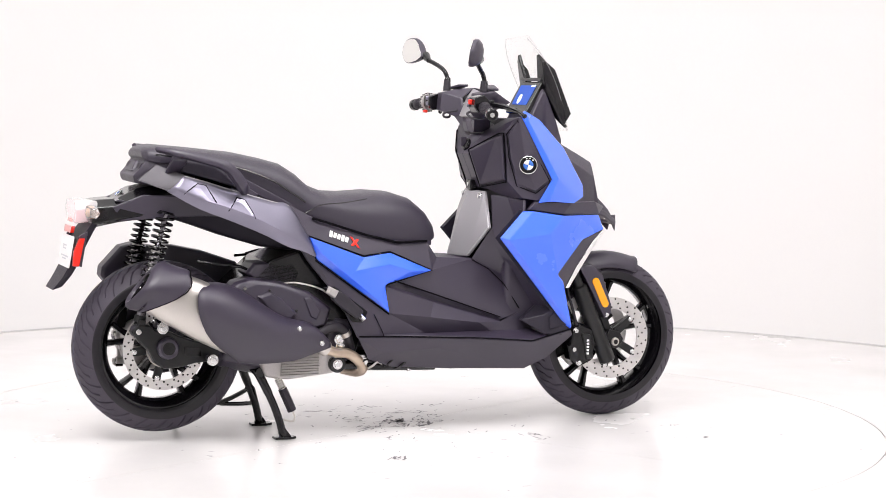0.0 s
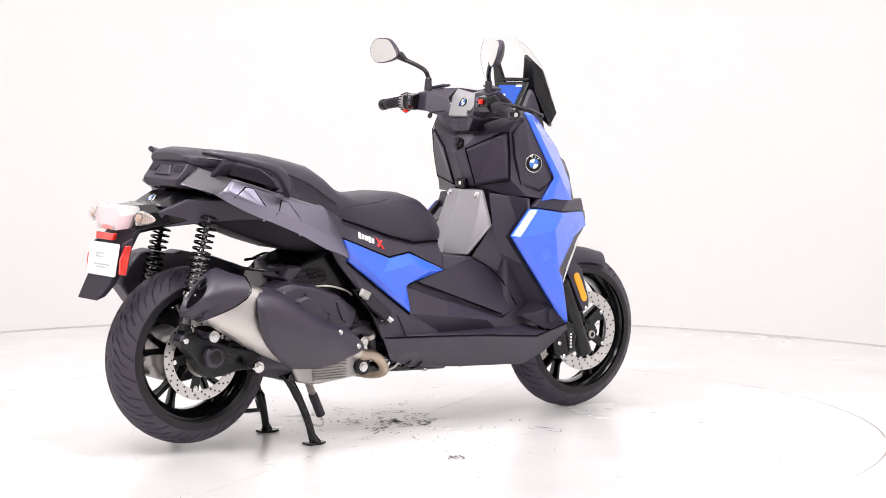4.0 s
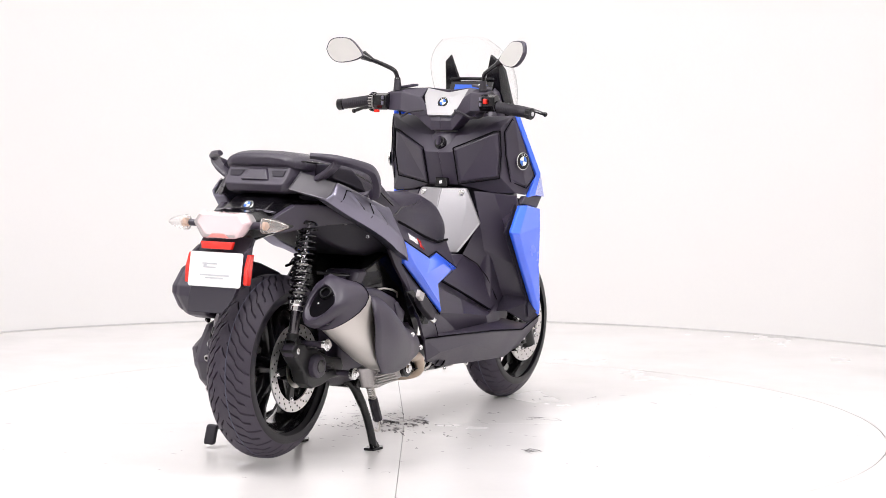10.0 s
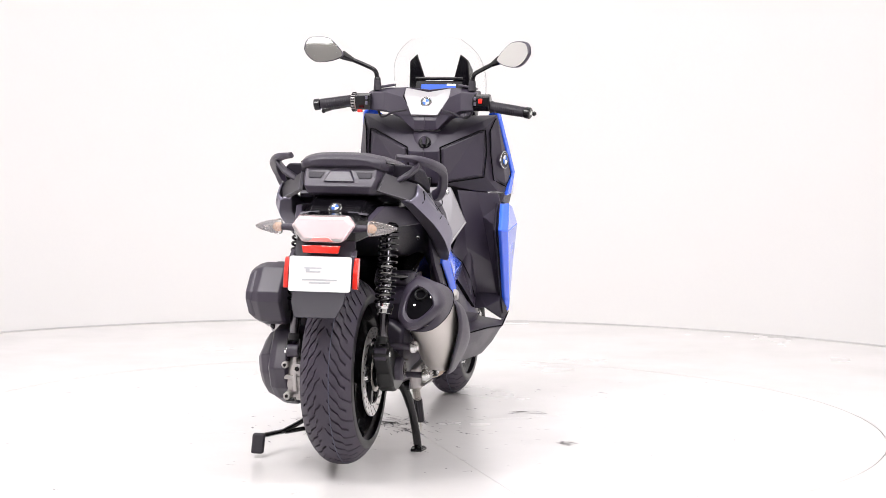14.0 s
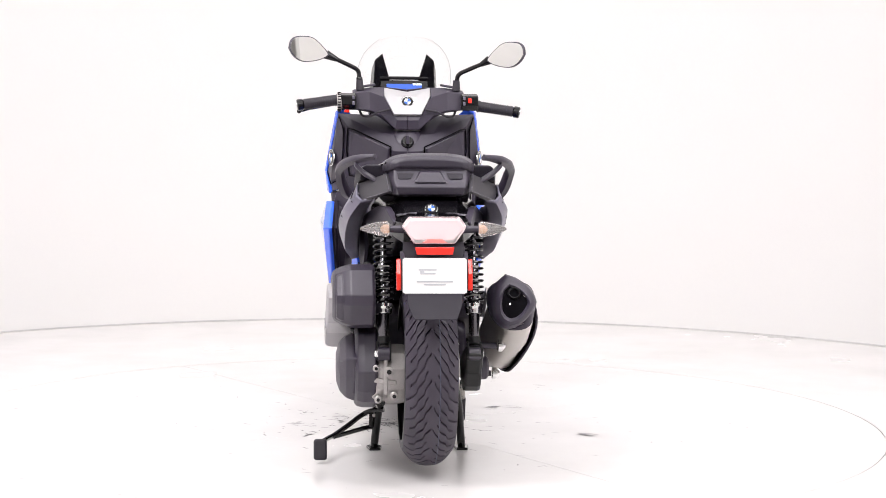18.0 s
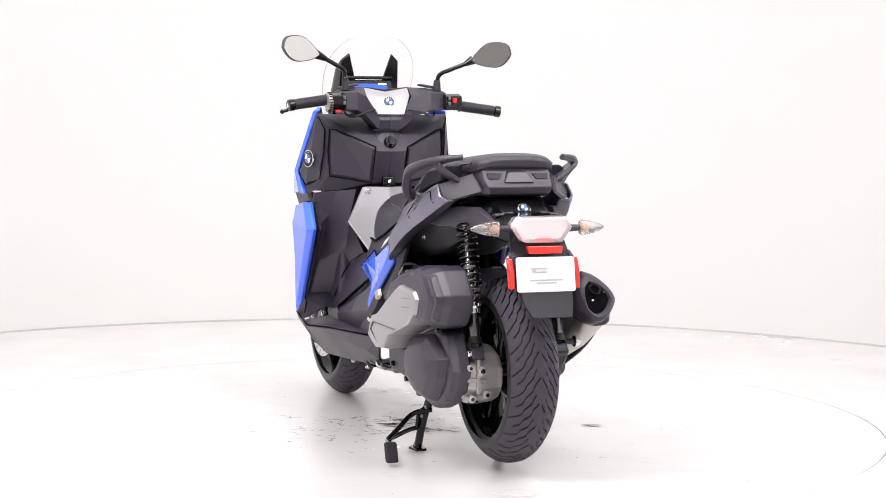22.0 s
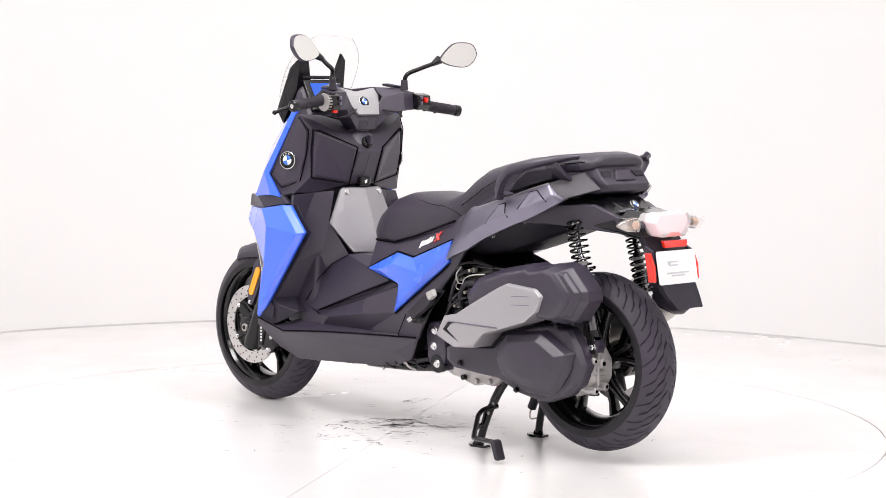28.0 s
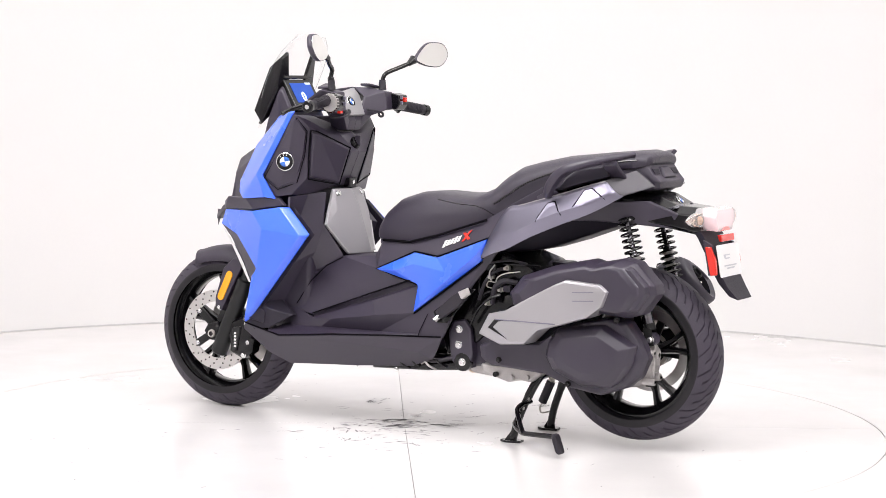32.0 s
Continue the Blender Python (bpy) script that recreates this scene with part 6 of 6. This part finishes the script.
top = part("clamp_cover", facets({"a": (1.092, 0.080, 1.078), "b": (1.114, 0.078, 1.104), "c": (1.114, -0.078, 1.104), "m": (1.118, 0.0, 1.090), "d": (1.092, -0.080, 1.078), "e": (1.050, -0.046, 1.014), "f": (1.050, 0.046, 1.014), "g": (1.088, 0.03, 1.074), "h": (1.088, -0.03, 1.074), "i": (1.062, 0.026, 1.034), "j": (1.062, -0.026, 1.034)},
                                  ["a b g", "b m g", "m h g", "m c h", "c d h", "d e j h", "e f i j", "f a g i", "g h j i"], (0.012, 0, -0.006)), BRIGHT, scooter, "bright silver handlebar centre cover", bevel=0.0015, smooth=25)
roundel(top, (1.0765, 0.0, 1.056), (-0.87, 0, 0.45), (0.4, 0, 0.9), 0.0205)
column = part("steering_column", lathe([(0.0, 0.90), (0.080, 0.90), (0.066, 0.945), (0.052, 0.956), (0.045, 0.975), (0.0, 0.975)], (1.135, 0, 0), "z", 36), BLACK, scooter, "black steering column cover")
part("column_ring", lathe([(0.054, 0.9565), (0.0585, 0.9590), (0.052, 0.9640)], (1.135, 0, 0), "z", 36), SILVER, column)

# ---- instruments and screen ----
dash = part("instrument_display", slab([(1.292, 0.084, 1.130), (1.292, -0.084, 1.130), (1.232, -0.085, 1.024), (1.232, 0.085, 1.024)], (0.035, 0, -0.012)), GLOSS, scooter, "instrument display glowing blue", bevel=0.006, seg=3)
part("screen", slab([(1.2815, 0.062, 1.116), (1.2815, -0.062, 1.116), (1.2465, -0.060, 1.052), (1.2465, 0.060, 1.052)], (0.002, 0, -0.001)), SCREEN, dash, "lit blue screen")
zero = tube([(1.2565 + 0.56 * 0.014 * math.sin(a) - 0.0016, 0.008 * math.cos(a) + 0.012, 1.071 + 0.014 * math.sin(a)) for a in (2 * math.pi * k / 20 for k in range(21))], 0.0022, 6, False)
part("digit_zero", zero, WHITE_GLOW, dash, "white digit")
part("status_bar", slab([(1.2815, -0.030, 1.1175), (1.2815, -0.060, 1.1175), (1.2785, -0.060, 1.112), (1.2785, -0.030, 1.112)], (0.001, 0, -0.001)), WHITE_GLOW, dash)
cowl = part("instrument_cowl", ring_loft([[(x, y, z) for y, z in ((-hw, z0), (-hw, z1 - 0.02), (-hw * 0.75, z1), (hw * 0.75, z1), (hw, z1 - 0.02), (hw, z0))] for x, z0, z1, hw in
                                          ((1.245, 0.98, 1.02, 0.10), (1.291, 0.97, 1.114, 0.096), (1.30, 0.94, 1.11, 0.105), (1.335, 0.90, 1.02, 0.11), (1.36, 0.86, 0.955, 0.10))]), BLACK, scooter, "black instrument cowl", bevel=0.008)
for s in (1, -1):
    part("screen_wing", facets(side_map({"a": (1.284, 0.103, 1.196), "b": (1.274, 0.077, 1.218), "c": (1.292, 0.048, 1.122), "d": (1.305, 0.058, 1.05), "e": (1.30, 0.108, 1.09), "f": (1.35, 0.122, 0.985), "g": (1.372, 0.10, 0.975), "h": (1.318, 0.112, 1.165), "i": (1.372, 0.124, 1.02)}, s), ["a b c e", "c d e", "e d g f", "a e f i h"], (0.012, 0, 0.004)), GLOSS, scooter, "black screen support wing", bevel=0.003)
rows = []
for k in range(13):
    f = k / 12
    z = 0.965 + (1.283 - 0.965) * f
    x = 1.412 - 0.03 * f - 0.112 * f ** 1.35
    hw = 0.128 + 0.11 * f - 0.075 * f ** 2 - 0.075 * f ** 6
    rows.append([(x - 0.05 * (j / 8 - 1) ** 2 * (1 - 0.3 * f), hw * (j / 8 - 1), z - 0.012 * (j / 8 - 1) ** 2 * f) for j in range(17)])
screen = part("windscreen", ring_loft(rows, cap=False, closed=False), GLASS, scooter, "clear acrylic windscreen", solid=0.0015, smooth=60)
screen.visible_shadow = False
part("display_hood", box((1.288, -0.086, 1.130), (1.300, 0.086, 1.142)), GLOSS, dash, "black bar over the display", bevel=0.004)
for row in ([r[0] for r in rows], [r[-1] for r in rows]):
    part("screen_edge", tube(row[4:], 0.0007, 6), EDGE, screen, "polished screen edge")
# ---- scuffs on the turntable ----
rng = random.Random(7)


def streak(x, y, length, width, angle):
    """A ragged flat streak on the turntable, in the scooter's plan."""
    bm = bmesh.new()
    n = 7
    up, dn = [], []
    for k in range(n + 1):
        f = k / n - 0.5
        w = width * (1 - (2 * f) ** 2) * rng.uniform(0.5, 1.2) + 0.0006
        c, s_ = math.cos(angle), math.sin(angle)
        u, b = f * length, rng.uniform(-0.3, 0.3) * width
        up.append(bm.verts.new((x + u * c - (b + w) * s_, y + u * s_ + (b + w) * c, GROUND + 0.0007)))
        dn.append(bm.verts.new((x + u * c - (b - w) * s_, y + u * s_ + (b - w) * c, GROUND + 0.0007)))
    for k in range(n):
        bm.faces.new((up[k], up[k + 1], dn[k + 1], dn[k]))
    return bm


spots = [(0.68, -0.05, 0.07, 30), (0.82, 0.02, 0.05, 10), (0.95, 0.04, 0.04, -20), (0.88, -0.02, 0.08, 55), (0.76, -0.02, 0.06, -10), (1.19, -0.38, 0.05, 70), (1.185, -0.325, 0.04, 75), (0.606, -0.578, 0.06, 60), (1.187, -0.156, 0.03, 80),
         (1.69, -0.3, 0.03, 60), (1.684, -0.545, 0.03, 40), (1.09, 0.345, 0.04, 20), (0.876, 0.379, 0.04, -50), (0.80, 0.33, 0.03, -60), (0.634, 0.337, 0.03, -40), (0.618, -0.56, 0.05, 75), (0.70, 0.12, 0.05, -30), (1.0, 0.14, 0.04, 35), (0.92, 0.22, 0.05, -45), (0.58, -0.16, 0.03, 20)]
for x, y, size, ang in spots:
    bits = []
    for k in range(rng.randint(3, 7)):
        bits.append(streak(x + rng.gauss(0, size * 0.5), y + rng.gauss(0, size * 0.35), size * rng.uniform(0.3, 1.3), size * rng.uniform(0.02, 0.08), radians(ang + rng.gauss(0, 18))))
    for bit in bits:
        part("scuff", bit, SCUFF, table)
bits = []
for k in range(230):
    a, q = rng.uniform(0, 2 * math.pi), abs(rng.gauss(0, 0.22))
    bits.append(streak(0.853 + q * math.cos(a), 0.06 + q * math.sin(a), rng.uniform(0.006, 0.035), rng.uniform(0.0009, 0.0032), rng.gauss(0.9, 0.5)))
for k in range(90):
    a, q = rng.uniform(0, 2 * math.pi), rng.uniform(0.4, 1.5)
    bits.append(streak(0.853 + q * math.cos(a), 0.015 + q * math.sin(a), rng.uniform(0.005, 0.03), rng.uniform(0.0007, 0.002), rng.uniform(0, 3.1)))
part("small_scuffs", join(*bits), SCUFF, table)["kind"] = "stuff"


# ---- what moves ----
def motions():
    turn = [(t, -69.67 + 4.056 * t) for t in (0.0, 4.0, 8.0, 12.0, 16.0, 20.0, 24.0, 28.0, 32.0)]
    walk(scooter, [(t, pose(0, 0, 0, 0, 0, 90 + a)) for t, a in turn])
    walk(table, [(t, pose(0, 0, 0, 0, 0, 90 + a)) for t, a in turn])


motions()
